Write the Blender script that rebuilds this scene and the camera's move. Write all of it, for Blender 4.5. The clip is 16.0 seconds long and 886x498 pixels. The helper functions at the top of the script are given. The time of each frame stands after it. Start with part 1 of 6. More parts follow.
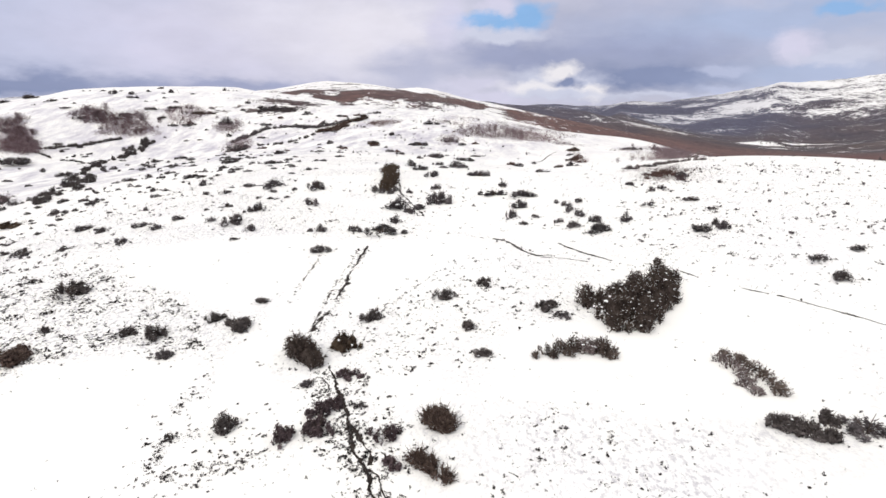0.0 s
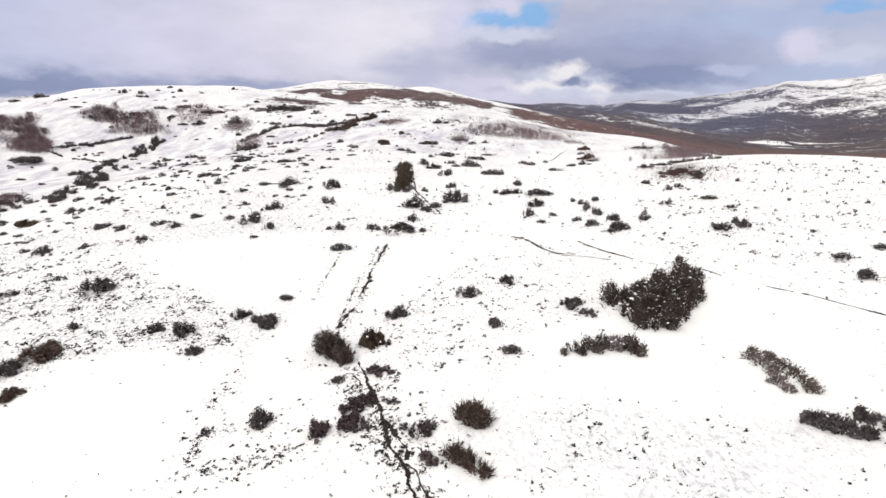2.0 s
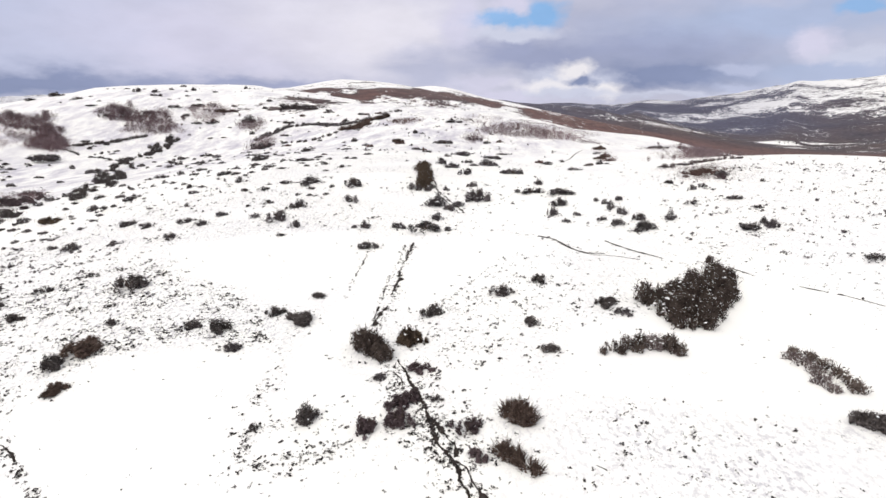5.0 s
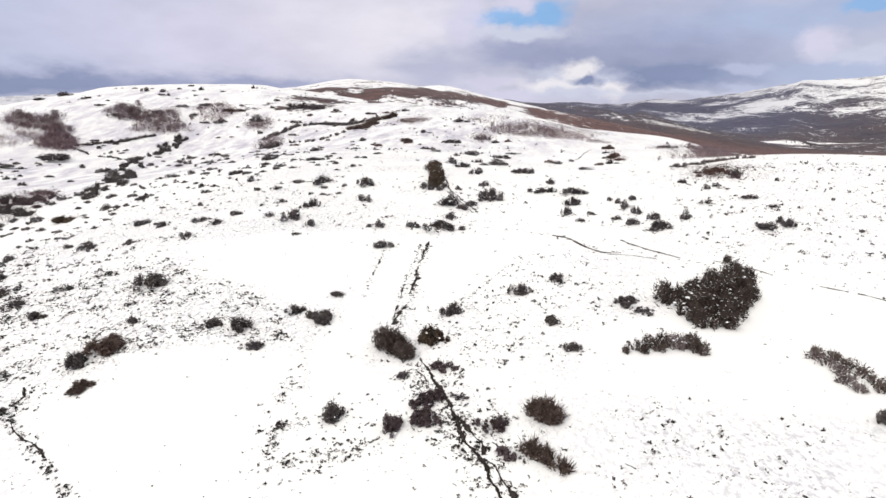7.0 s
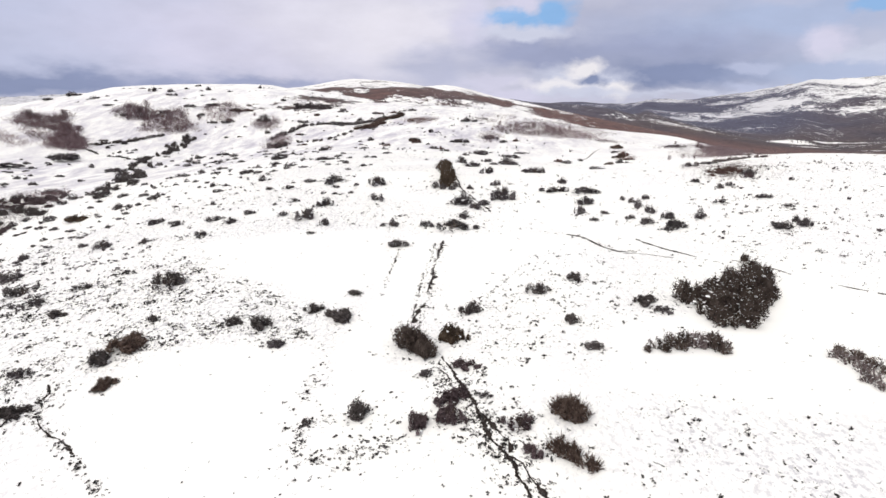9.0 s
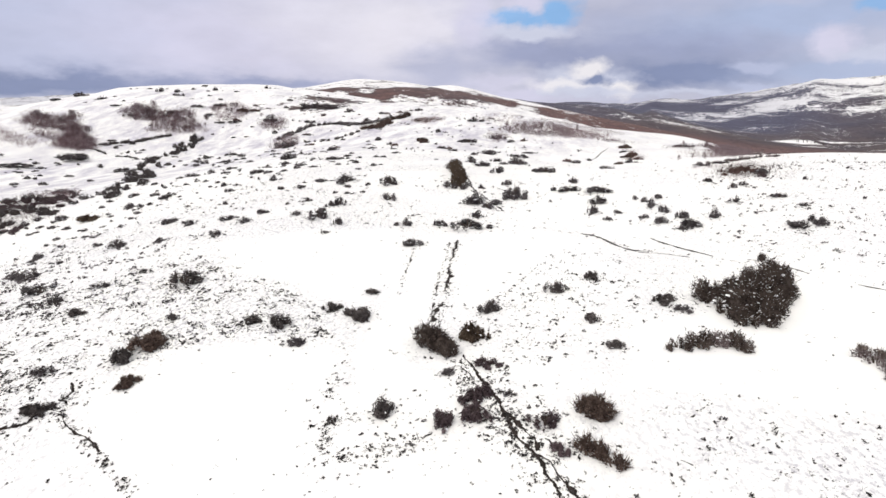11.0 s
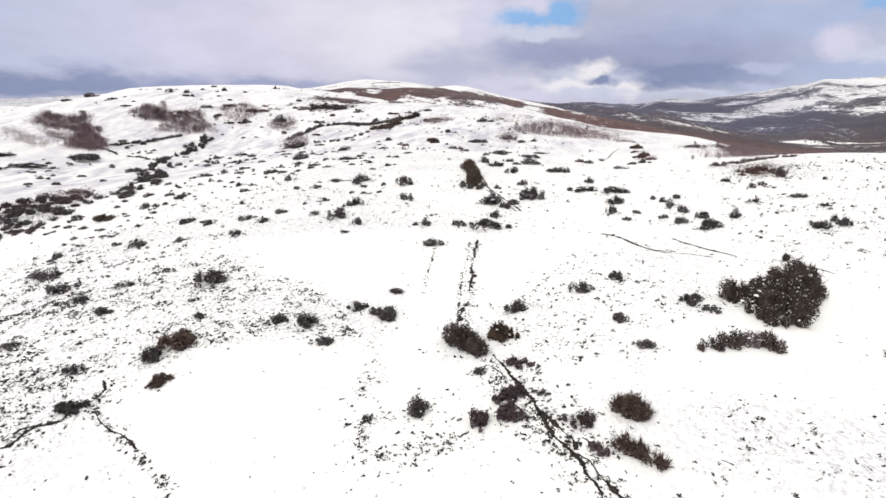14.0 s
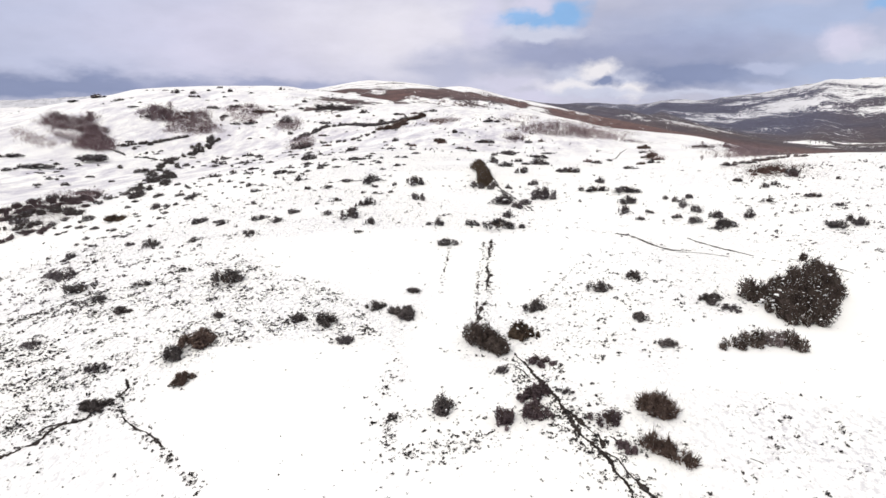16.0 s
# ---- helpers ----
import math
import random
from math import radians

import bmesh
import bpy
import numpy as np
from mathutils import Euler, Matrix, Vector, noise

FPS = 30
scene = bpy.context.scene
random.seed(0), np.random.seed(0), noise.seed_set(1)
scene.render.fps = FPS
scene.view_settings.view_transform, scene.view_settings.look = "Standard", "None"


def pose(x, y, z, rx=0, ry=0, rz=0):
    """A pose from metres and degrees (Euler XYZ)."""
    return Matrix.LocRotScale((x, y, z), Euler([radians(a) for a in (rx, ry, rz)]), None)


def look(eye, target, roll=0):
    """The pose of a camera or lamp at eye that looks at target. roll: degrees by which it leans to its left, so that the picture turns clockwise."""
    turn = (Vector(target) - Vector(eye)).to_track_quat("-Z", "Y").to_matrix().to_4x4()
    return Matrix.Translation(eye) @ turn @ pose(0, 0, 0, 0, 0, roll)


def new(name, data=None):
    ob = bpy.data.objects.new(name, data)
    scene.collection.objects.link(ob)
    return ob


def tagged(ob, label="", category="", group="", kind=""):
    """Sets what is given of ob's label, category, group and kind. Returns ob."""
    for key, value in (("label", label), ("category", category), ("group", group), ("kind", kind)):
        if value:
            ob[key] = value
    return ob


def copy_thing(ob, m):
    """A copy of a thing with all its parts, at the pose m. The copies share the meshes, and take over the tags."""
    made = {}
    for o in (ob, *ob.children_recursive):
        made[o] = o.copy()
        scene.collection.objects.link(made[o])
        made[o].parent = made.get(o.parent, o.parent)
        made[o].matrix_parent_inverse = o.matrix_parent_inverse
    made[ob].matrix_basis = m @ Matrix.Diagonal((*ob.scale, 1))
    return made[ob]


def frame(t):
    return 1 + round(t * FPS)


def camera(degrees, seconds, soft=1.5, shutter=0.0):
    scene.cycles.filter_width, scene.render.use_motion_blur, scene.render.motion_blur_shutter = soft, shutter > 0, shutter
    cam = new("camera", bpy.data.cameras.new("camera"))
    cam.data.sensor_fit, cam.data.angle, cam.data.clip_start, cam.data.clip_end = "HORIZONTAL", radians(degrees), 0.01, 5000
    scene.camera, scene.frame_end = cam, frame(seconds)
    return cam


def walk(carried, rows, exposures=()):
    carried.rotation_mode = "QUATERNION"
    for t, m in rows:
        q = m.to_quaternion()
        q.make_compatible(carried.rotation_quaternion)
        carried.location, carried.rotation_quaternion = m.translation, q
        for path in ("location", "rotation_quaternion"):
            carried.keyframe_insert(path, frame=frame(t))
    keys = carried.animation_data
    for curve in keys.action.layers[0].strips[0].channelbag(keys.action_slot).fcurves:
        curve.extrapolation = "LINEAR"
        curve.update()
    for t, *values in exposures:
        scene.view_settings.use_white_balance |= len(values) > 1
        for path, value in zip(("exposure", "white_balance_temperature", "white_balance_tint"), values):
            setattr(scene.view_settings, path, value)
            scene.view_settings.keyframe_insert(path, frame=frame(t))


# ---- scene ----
cam = camera(72.0, 16.0, soft=1.5)
PATH = [
    (0, (3.623, 1.421, 9.855), (3.752, 20.921, 5.416), 0.02),
    (0.5, (3.372, 1.368, 9.836), (3.462, 20.866, 5.386), -0.01),
    (1, (3.098, 1.326, 9.819), (3.146, 20.823, 5.361), -0.02),
    (1.5, (2.814, 1.293, 9.805), (2.818, 20.789, 5.343), -0.01),
    (2, (2.531, 1.266, 9.795), (2.491, 20.761, 5.329), 0.00),
    (2.5, (2.256, 1.244, 9.787), (2.172, 20.738, 5.318), 0.02),
    (3, (1.991, 1.224, 9.782), (1.865, 20.718, 5.311), 0.05),
    (3.5, (1.738, 1.206, 9.779), (1.571, 20.698, 5.305), 0.07),
    (4, (1.498, 1.188, 9.778), (1.291, 20.679, 5.300), 0.09),
    (4.5, (1.269, 1.169, 9.778), (1.023, 20.659, 5.296), 0.10),
    (5, (1.050, 1.149, 9.777), (0.766, 20.637, 5.291), 0.11),
    (5.5, (0.839, 1.127, 9.775), (0.517, 20.614, 5.285), 0.12),
    (6, (0.634, 1.104, 9.773), (0.274, 20.589, 5.279), 0.12),
    (6.5, (0.432, 1.080, 9.768), (0.035, 20.564, 5.270), 0.11),
    (7, (0.233, 1.055, 9.762), (-0.202, 20.537, 5.260), 0.10),
    (7.5, (0.034, 1.030, 9.754), (-0.437, 20.510, 5.249), 0.09),
    (8, (-0.164, 1.005, 9.744), (-0.672, 20.484, 5.236), 0.08),
    (8.5, (-0.363, 0.981, 9.732), (-0.908, 20.459, 5.223), 0.06),
    (9, (-0.563, 0.958, 9.718), (-1.143, 20.434, 5.209), 0.04),
    (9.5, (-0.763, 0.937, 9.704), (-1.378, 20.412, 5.195), 0.02),
    (10, (-0.963, 0.917, 9.690), (-1.612, 20.391, 5.181), 0.00),
    (10.5, (-1.162, 0.899, 9.676), (-1.844, 20.373, 5.169), -0.01),
    (11, (-1.361, 0.884, 9.663), (-2.074, 20.356, 5.157), -0.02),
    (11.5, (-1.558, 0.869, 9.651), (-2.302, 20.341, 5.148), -0.03),
    (12, (-1.753, 0.856, 9.642), (-2.526, 20.328, 5.140), -0.04),
    (12.5, (-1.946, 0.844, 9.634), (-2.748, 20.314, 5.135), -0.04),
    (13, (-2.139, 0.831, 9.628), (-2.968, 20.301, 5.131), -0.04),
    (13.5, (-2.331, 0.816, 9.623), (-3.187, 20.286, 5.129), -0.04),
    (14, (-2.525, 0.800, 9.618), (-3.407, 20.269, 5.126), -0.04),
    (14.5, (-2.723, 0.781, 9.611), (-3.631, 20.250, 5.123), -0.05),
    (15, (-2.927, 0.759, 9.600), (-3.862, 20.228, 5.116), -0.06),
    (15.5, (-3.140, 0.733, 9.581), (-4.102, 20.202, 5.103), -0.08),
    (16, (-3.367, 0.704, 9.549), (-4.357, 20.174, 5.080), -0.12),
]
walk(cam, [(t, look(eye, target, roll)) for t, eye, target, roll in PATH])

# ---------------------------------------------------------------- sky and sun
def build_world():
    world = bpy.data.worlds.new("cloudy_winter_sky")
    scene.world = world
    world.use_nodes = True
    nt = world.node_tree
    nt.nodes.clear()
    N, L = nt.nodes.new, nt.links.new

    def put(sock, v):
        if hasattr(v, "links"):
            L(v, sock)
        else:
            sock.default_value = v

    def mth(op, a, b=0.0, clamp=False):
        n = N("ShaderNodeMath")
        n.operation, n.use_clamp = op, clamp
        put(n.inputs[0], a), put(n.inputs[1], b)
        return n.outputs[0]

    co = N("ShaderNodeTexCoord").outputs["Generated"]
    sep = N("ShaderNodeSeparateXYZ")
    L(co, sep.inputs[0])
    az = mth("MULTIPLY", mth("ARCTAN2", sep.outputs[0], sep.outputs[1]), 57.2958)
    el = mth("MULTIPLY", mth("ARCSINE", sep.outputs[2]), 57.2958)

    def fbm(scale, detail, squash, w):
        mp = N("ShaderNodeMapping")
        mp.inputs["Scale"].default_value = (1, 1, squash)
        mp.inputs["Location"].default_value = (w, w * 0.7, 0)
        L(co, mp.inputs[0])
        n = N("ShaderNodeTexNoise")
        n.inputs["Scale"].default_value, n.inputs["Detail"].default_value = scale, detail
        n.inputs["Roughness"].default_value = 0.55
        L(mp.outputs[0], n.inputs["Vector"])
        return n.outputs["Fac"]

    # cloud edges wander: the angles are pushed about by noise
    azw = mth("ADD", az, mth("MULTIPLY", mth("SUBTRACT", fbm(9, 5, 2.5, 0.3), 0.5), 9.0))
    elw = mth("ADD", el, mth("MULTIPLY", mth("SUBTRACT", fbm(12, 5, 2.5, 4.1), 0.5), 3.4))

    def lin(c):
        return tuple((v / 255 / 12.92) if v <= 10 else ((v / 255 + 0.055) / 1.055) ** 2.4 for v in c) + (1,)

    sky = N("ShaderNodeTexSky")
    sky.sky_type = "NISHITA"
    sky.sun_disc = False
    sky.sun_elevation, sky.sun_rotation = radians(SUN_HEIGHT), radians(SUN_TURN)
    sk = N("ShaderNodeVectorMath")
    sk.operation = "SCALE"
    L(sky.outputs[0], sk.inputs[0])
    sk.inputs["Scale"].default_value = 0.10
    colour = None

    def mix(a, b, f):
        n = N("ShaderNodeMix")
        n.data_type = "RGBA"
        put(n.inputs["Factor"], f), put(n.inputs["A"], a), put(n.inputs["B"], b)
        return n.outputs["Result"]

    # blue sky behind a sheet of lavender-grey cloud
    colour = mix(sk.outputs[0], lin((210, 210, 230)), 0.93)
    ragged = fbm(30, 9, 1.8, 2.9)
    azp = mth("ADD", az, mth("MULTIPLY", mth("SUBTRACT", fbm(22, 5, 1.5, 5.3), 0.5), 3.0))
    elp = mth("ADD", el, mth("MULTIPLY", mth("SUBTRACT", fbm(24, 5, 1.5, 8.1), 0.5), 1.8))
    for rows, ua, ue, puff in ((BANKS, azw, elw, False), (PUFFS, azp, elp, True)):
        for a, e, sa, se, rgb, w in rows:
            da = mth("DIVIDE", mth("SUBTRACT", ua, a), sa)
            de = mth("DIVIDE", mth("SUBTRACT", ue, e), se)
            g = mth("EXPONENT", mth("MULTIPLY", mth("ADD", mth("MULTIPLY", da, da), mth("MULTIPLY", de, de)), -1.0))
            if puff:
                g = mth("ADD", g, mth("MULTIPLY", mth("SUBTRACT", ragged, 0.5), 0.75))
                g = mth("MULTIPLY", mth("SUBTRACT", g, 0.22), 1.5, True)
            g = mth("MULTIPLY", mth("MULTIPLY", g, 1.2, True), w, True)
            colour = mix(colour, lin(TONE[rgb]), g)
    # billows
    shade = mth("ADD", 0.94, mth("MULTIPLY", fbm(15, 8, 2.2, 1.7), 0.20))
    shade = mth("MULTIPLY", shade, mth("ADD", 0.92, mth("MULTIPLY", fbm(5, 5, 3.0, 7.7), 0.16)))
    # the cloud sheet is brighter overhead than low down
    up = N("ShaderNodeMapRange")
    up.interpolation_type = "SMOOTHSTEP"
    L(el, up.inputs["Value"])
    up.inputs["From Min"].default_value, up.inputs["From Max"].default_value = 13, 60
    up.inputs["To Min"].default_value, up.inputs["To Max"].default_value = 1.0, ZENITH
    shade = mth("MULTIPLY", shade, up.outputs[0])
    over = N("ShaderNodeMapRange")
    over.interpolation_type = "SMOOTHSTEP"
    L(el, over.inputs["Value"])
    over.inputs["From Min"].default_value, over.inputs["From Max"].default_value = 13, 40
    colour = mix(colour, (0.618, 0.61, 0.602, 1), over.outputs[0])
    bg = N("ShaderNodeBackground")
    L(colour, bg.inputs["Color"]), L(shade, bg.inputs["Strength"])
    out = N("ShaderNodeOutputWorld")
    L(bg.outputs[0], out.inputs["Surface"])


SUN_HEIGHT, SUN_TURN, ZENITH = 40, 215, 2.1
TONE = {"bright": (241, 238, 250), "white": (250, 247, 252), "lilac": (222, 220, 242), "pale": (215, 219, 239), "haze": (200, 207, 235), "mid": (191, 195, 221), "cool": (182, 196, 228), "grey": (162, 170, 204), "slate": (143, 154, 189), "blue": (146, 192, 242)}
# azimuth, elevation, spread in both (degrees), colour, weight
BANKS = [
    (-34.0, 5.4, 13.8, 4.78, "haze", 0.9),
    (-19.3, 5.6, 12.7, 3.72, "lilac", 0.9),
    (-5.7, 6.6, 6.9, 3.98, "bright", 1),
    (-12.6, 7.2, 6.4, 3.19, "bright", 0.5),
    (-34.5, 1.7, 12.7, 1.06, "slate", 0.95),
    (-19.6, 1.9, 10.6, 0.64, "grey", 0.8),
    (-2.2, 3.3, 3.2, 1.59, "mid", 0.8),
    (7.3, 4.7, 6.9, 1.38, "grey", 0.85),
    (14.4, 7.8, 9.0, 1.59, "mid", 0.8),
    (18.6, 5.4, 9.6, 1.49, "grey", 0.8),
    (18.4, 2.9, 8.0, 1.59, "slate", 1),
    (28.3, 7.0, 11.7, 1.59, "cool", 0.9),
    (30.3, 2.6, 6.4, 1.59, "cool", 0.8),
    (4.4, 1.2, 6.9, 0.64, "lilac", 0.9),
    (20.3, 1.1, 7.4, 0.32, "pale", 0.8),
]
PUFFS = [
    (3.9, 7.7, 3.4, 0.85, "blue", 0.9),
    (7.6, 8.0, 2.4, 1.35, "blue", 0.95),
    (5.2, 9.0, 1.5, 0.95, "lilac", 0.9),
    (5.0, 6.5, 5.0, 0.69, "pale", 1),
    (0.9, 7.8, 1.9, 2.65, "lilac", 0.8),
    (10.6, 2.4, 4.5, 1.27, "pale", 0.9),
    (11.0, 3.4, 1.7, 0.95, "white", 1),
    (8.7, 2.0, 3.7, 0.58, "white", 0.9),
    (13.6, 1.7, 1.7, 0.74, "white", 1),
    (10.9, 1.5, 4.8, 0.42, "pale", 0.8),
    (11.6, 2.5, 1.1, 0.60, "slate", 1),
    (29.4, 4.9, 1.9, 1.38, "lilac", 0.95),
    (31.8, 4.0, 3.2, 0.64, "pale", 0.8),
    (24.2, 3.2, 2.4, 0.48, "haze", 0.7),
    (24.1, 1.7, 2.1, 0.42, "haze", 0.8),
    (32.5, 7.6, 2.1, 0.53, "blue", 0.8),
    (2.9, 2.3, 3.2, 0.74, "lilac", 0.7),
]
build_world()
sun = new("sun", bpy.data.lights.new("sun", "SUN"))
sun.data.energy, sun.data.angle, sun.data.color = 2.1, radians(14), (1.0, 0.955, 0.88)
sun.rotation_euler = (radians(90 - SUN_HEIGHT), 0, radians(180 - SUN_TURN))
scene.view_settings.exposure = -0.19


# ---------------------------------------------------------------- materials
def node_material(name):
    m = bpy.data.materials.new(name)
    m.use_nodes = True
    nt = m.node_tree
    return m, nt, nt.nodes["Principled BSDF"]


def noise_node(nt, scale, detail=4.0, vec=None, rough=0.6):
    n = nt.nodes.new("ShaderNodeTexNoise")
    n.inputs["Scale"].default_value, n.inputs["Detail"].default_value, n.inputs["Roughness"].default_value = scale, detail, rough
    if vec is not None:
        nt.links.new(vec, n.inputs["Vector"])
    return n.outputs["Fac"]


def coords(nt, scale=(1, 1, 1), kind="Object"):
    tc = nt.nodes.new("ShaderNodeTexCoord")
    mp = nt.nodes.new("ShaderNodeMapping")
    mp.inputs["Scale"].default_value = scale
    nt.links.new(tc.outputs[kind], mp.inputs[0])
    return mp.outputs[0]


def ramp(nt, fac, stops):
    r = nt.nodes.new("ShaderNodeValToRGB")
    while len(r.color_ramp.elements) < len(stops):
        r.color_ramp.elements.new(0.5)
    for e, (p, c) in zip(r.color_ramp.elements, stops):
        e.position = p
        e.color = (*c, 1) if len(c) == 3 else c
    nt.links.new(fac, r.inputs[0])
    return r.outputs[0]


def math_node(nt, op, a, b=0.0, clamp=False):
    n = nt.nodes.new("ShaderNodeMath")
    n.operation, n.use_clamp = op, clamp
    for s, v in ((n.inputs[0], a), (n.inputs[1], b)):
        if hasattr(v, "links"):
            nt.links.new(v, s)
        else:
            s.default_value = v
    return n.outputs[0]


def mix_node(nt, f, a, b):
    n = nt.nodes.new("ShaderNodeMix")
    n.data_type = "RGBA"
    for s, v in ((n.inputs["Factor"], f), (n.inputs["A"], a), (n.inputs["B"], b)):
        if hasattr(v, "links"):
            nt.links.new(v, s)
        else:
            s.default_value = v
    return n.outputs["Result"]


def bump_node(nt, height, strength, distance):
    b = nt.nodes.new("ShaderNodeBump")
    b.inputs["Strength"].default_value, b.inputs["Distance"].default_value = strength, distance
    nt.links.new(height, b.inputs["Height"])
    return b.outputs[0]


def ground_material():
    m, nt, bsdf = node_material("snow_and_moor")
    L = nt.links.new
    co = coords(nt)
    # snow: faint greys and creams, drifts and fine grain
    soft = noise_node(nt, 0.09, 5, co)
    fine = noise_node(nt, 2.6, 6, co)
    snow = ramp(nt, soft, [(0.30, (0.79, 0.785, 0.79)), (0.52, (0.84, 0.832, 0.812)), (0.72, (0.86, 0.850, 0.822))])
    snow = mix_node(nt, math_node(nt, "MULTIPLY", fine, 0.12), snow, (0.77, 0.76, 0.75, 1))
    # thin snow over short grass and painted hill shade: weak lavender-grey stipple, where the cover attribute says so
    thin = nt.nodes.new("ShaderNodeAttribute")
    thin.attribute_name = "thin"
    stip = noise_node(nt, 5.5, 6, coords(nt, (1, 0.6, 1)), 0.75)
    stip = ramp(nt, stip, [(0.50, (0, 0, 0)), (0.60, (1, 1, 1))])
    stip = math_node(nt, "MULTIPLY", stip, thin.outputs["Fac"])
    snow = mix_node(nt, stip, snow, (0.38, 0.37, 0.42, 1))
    # lilac shade painted into the snow of the hills beyond, with heath showing faintly
    shade_film = nt.nodes.new("ShaderNodeAttribute")
    shade_film.attribute_name = "shade_film"
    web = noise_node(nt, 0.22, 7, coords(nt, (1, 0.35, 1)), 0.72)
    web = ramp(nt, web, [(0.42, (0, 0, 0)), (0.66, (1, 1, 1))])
    snow = mix_node(nt, math_node(nt, "MULTIPLY", web, shade_film.outputs["Fac"]), snow, (0.44, 0.42, 0.49, 1))
    # moor and bare woods that the snow leaves dark
    dark = nt.nodes.new("ShaderNodeAttribute")
    dark.attribute_name = "moor"
    big = noise_node(nt, 0.0045, 5, coords(nt, (1, 0.7, 2.2)), 0.6)
    mid = noise_node(nt, 0.013, 9, coords(nt, (1, 0.8, 3.0)), 0.74)
    thick = noise_node(nt, 0.07, 7, coords(nt, (1, 0.8, 2.5)), 0.75)
    val = math_node(nt, "MULTIPLY", math_node(nt, "SUBTRACT", big, 0.5), 1.5)
    val = math_node(nt, "ADD", val, math_node(nt, "MULTIPLY", math_node(nt, "SUBTRACT", mid, 0.5), 2.4))
    val = math_node(nt, "ADD", val, math_node(nt, "MULTIPLY", math_node(nt, "SUBTRACT", thick, 0.5), 2.9))
    grit = noise_node(nt, 0.35, 5, coords(nt, (1, 0.8, 2.5)), 0.7)
    val = math_node(nt, "ADD", val, math_node(nt, "MULTIPLY", math_node(nt, "SUBTRACT", grit, 0.5), 1.8))
    has = math_node(nt, "GREATER_THAN", dark.outputs["Fac"], 0.03)
    val = math_node(nt, "MULTIPLY", math_node(nt, "ADD", val, dark.outputs["Fac"]), has)
    mask = nt.nodes.new("ShaderNodeMapRange")
    mask.interpolation_type = "SMOOTHSTEP"
    mask.inputs["From Min"].default_value, mask.inputs["From Max"].default_value = 0.40, 0.60
    L(val, mask.inputs["Value"])
    tone = noise_node(nt, 0.007, 8, coords(nt, (1, 0.7, 2)), 0.7)
    moor = ramp(nt, tone, [(0.30, (0.040, 0.033, 0.043)), (0.45, (0.060, 0.046, 0.052)), (0.58, (0.084, 0.059, 0.056)), (0.72, (0.14, 0.120, 0.13))])
    rust = nt.nodes.new("ShaderNodeAttribute")
    rust.attribute_name = "rust"
    moor = mix_node(nt, rust.outputs["Fac"], moor, (0.118, 0.058, 0.050, 1))
    # distance haze painted in: the far moor turns blue-grey
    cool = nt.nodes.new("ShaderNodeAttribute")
    cool.attribute_name = "pine_or_haze"
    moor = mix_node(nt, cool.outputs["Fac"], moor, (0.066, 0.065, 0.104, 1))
    # the same haze tint laid over the far snow
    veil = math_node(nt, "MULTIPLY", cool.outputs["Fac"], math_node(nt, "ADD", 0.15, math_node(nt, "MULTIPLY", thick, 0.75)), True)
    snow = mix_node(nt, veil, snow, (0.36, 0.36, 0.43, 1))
    speck = ramp(nt, noise_node(nt, 0.12, 8, coords(nt, (1, 0.6, 2)), 0.8), [(0.38, (0.45, 0.45, 0.45)), (0.64, (1.45, 1.45, 1.45))])
    vm = nt.nodes.new("ShaderNodeVectorMath")
    vm.operation = "MULTIPLY"
    L(moor, vm.inputs[0]), L(speck, vm.inputs[1])
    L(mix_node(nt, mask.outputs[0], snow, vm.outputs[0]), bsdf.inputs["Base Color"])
    bsdf.inputs["Roughness"].default_value = 0.75
    bsdf.inputs["Specular IOR Level"].default_value = 0.2
    h = math_node(nt, "ADD", math_node(nt, "MULTIPLY", noise_node(nt, 1.1, 6, co), 0.7), math_node(nt, "MULTIPLY", noise_node(nt, 7.0, 4, co), 0.3))
    L(bump_node(nt, h, 0.5, 0.10), bsdf.inputs["Normal"])
    return m


def plant_material(name, dark, light, tip, rough=0.8, patch_scale=3.0):
    """Leaves and twigs: a tone for the whole plant, another for each leaf."""
    m, nt, bsdf = node_material(name)
    info = nt.nodes.new("ShaderNodeObjectInfo")
    geo = nt.nodes.new("ShaderNodeNewGeometry")
    col = mix_node(nt, geo.outputs["Random Per Island"], (*dark, 1), (*light, 1))
    patch = noise_node(nt, patch_scale, 4, coords(nt))
    patch = ramp(nt, patch, [(0.45, (0, 0, 0)), (0.66, (1, 1, 1))])
    col = mix_node(nt, math_node(nt, "MULTIPLY", patch, 0.75), col, (*tip, 1))
    v = math_node(nt, "ADD", 0.75, math_node(nt, "MULTIPLY", info.outputs["Random"], 0.5))
    hs = nt.nodes.new("ShaderNodeHueSaturation")
    nt.links.new(v, hs.inputs["Value"])
    nt.links.new(col, hs.inputs["Color"])
    nt.links.new(hs.outputs[0], bsdf.inputs["Base Color"])
    bsdf.inputs["Roughness"].default_value = rough
    bsdf.inputs["Specular IOR Level"].default_value = 0.1
    return m


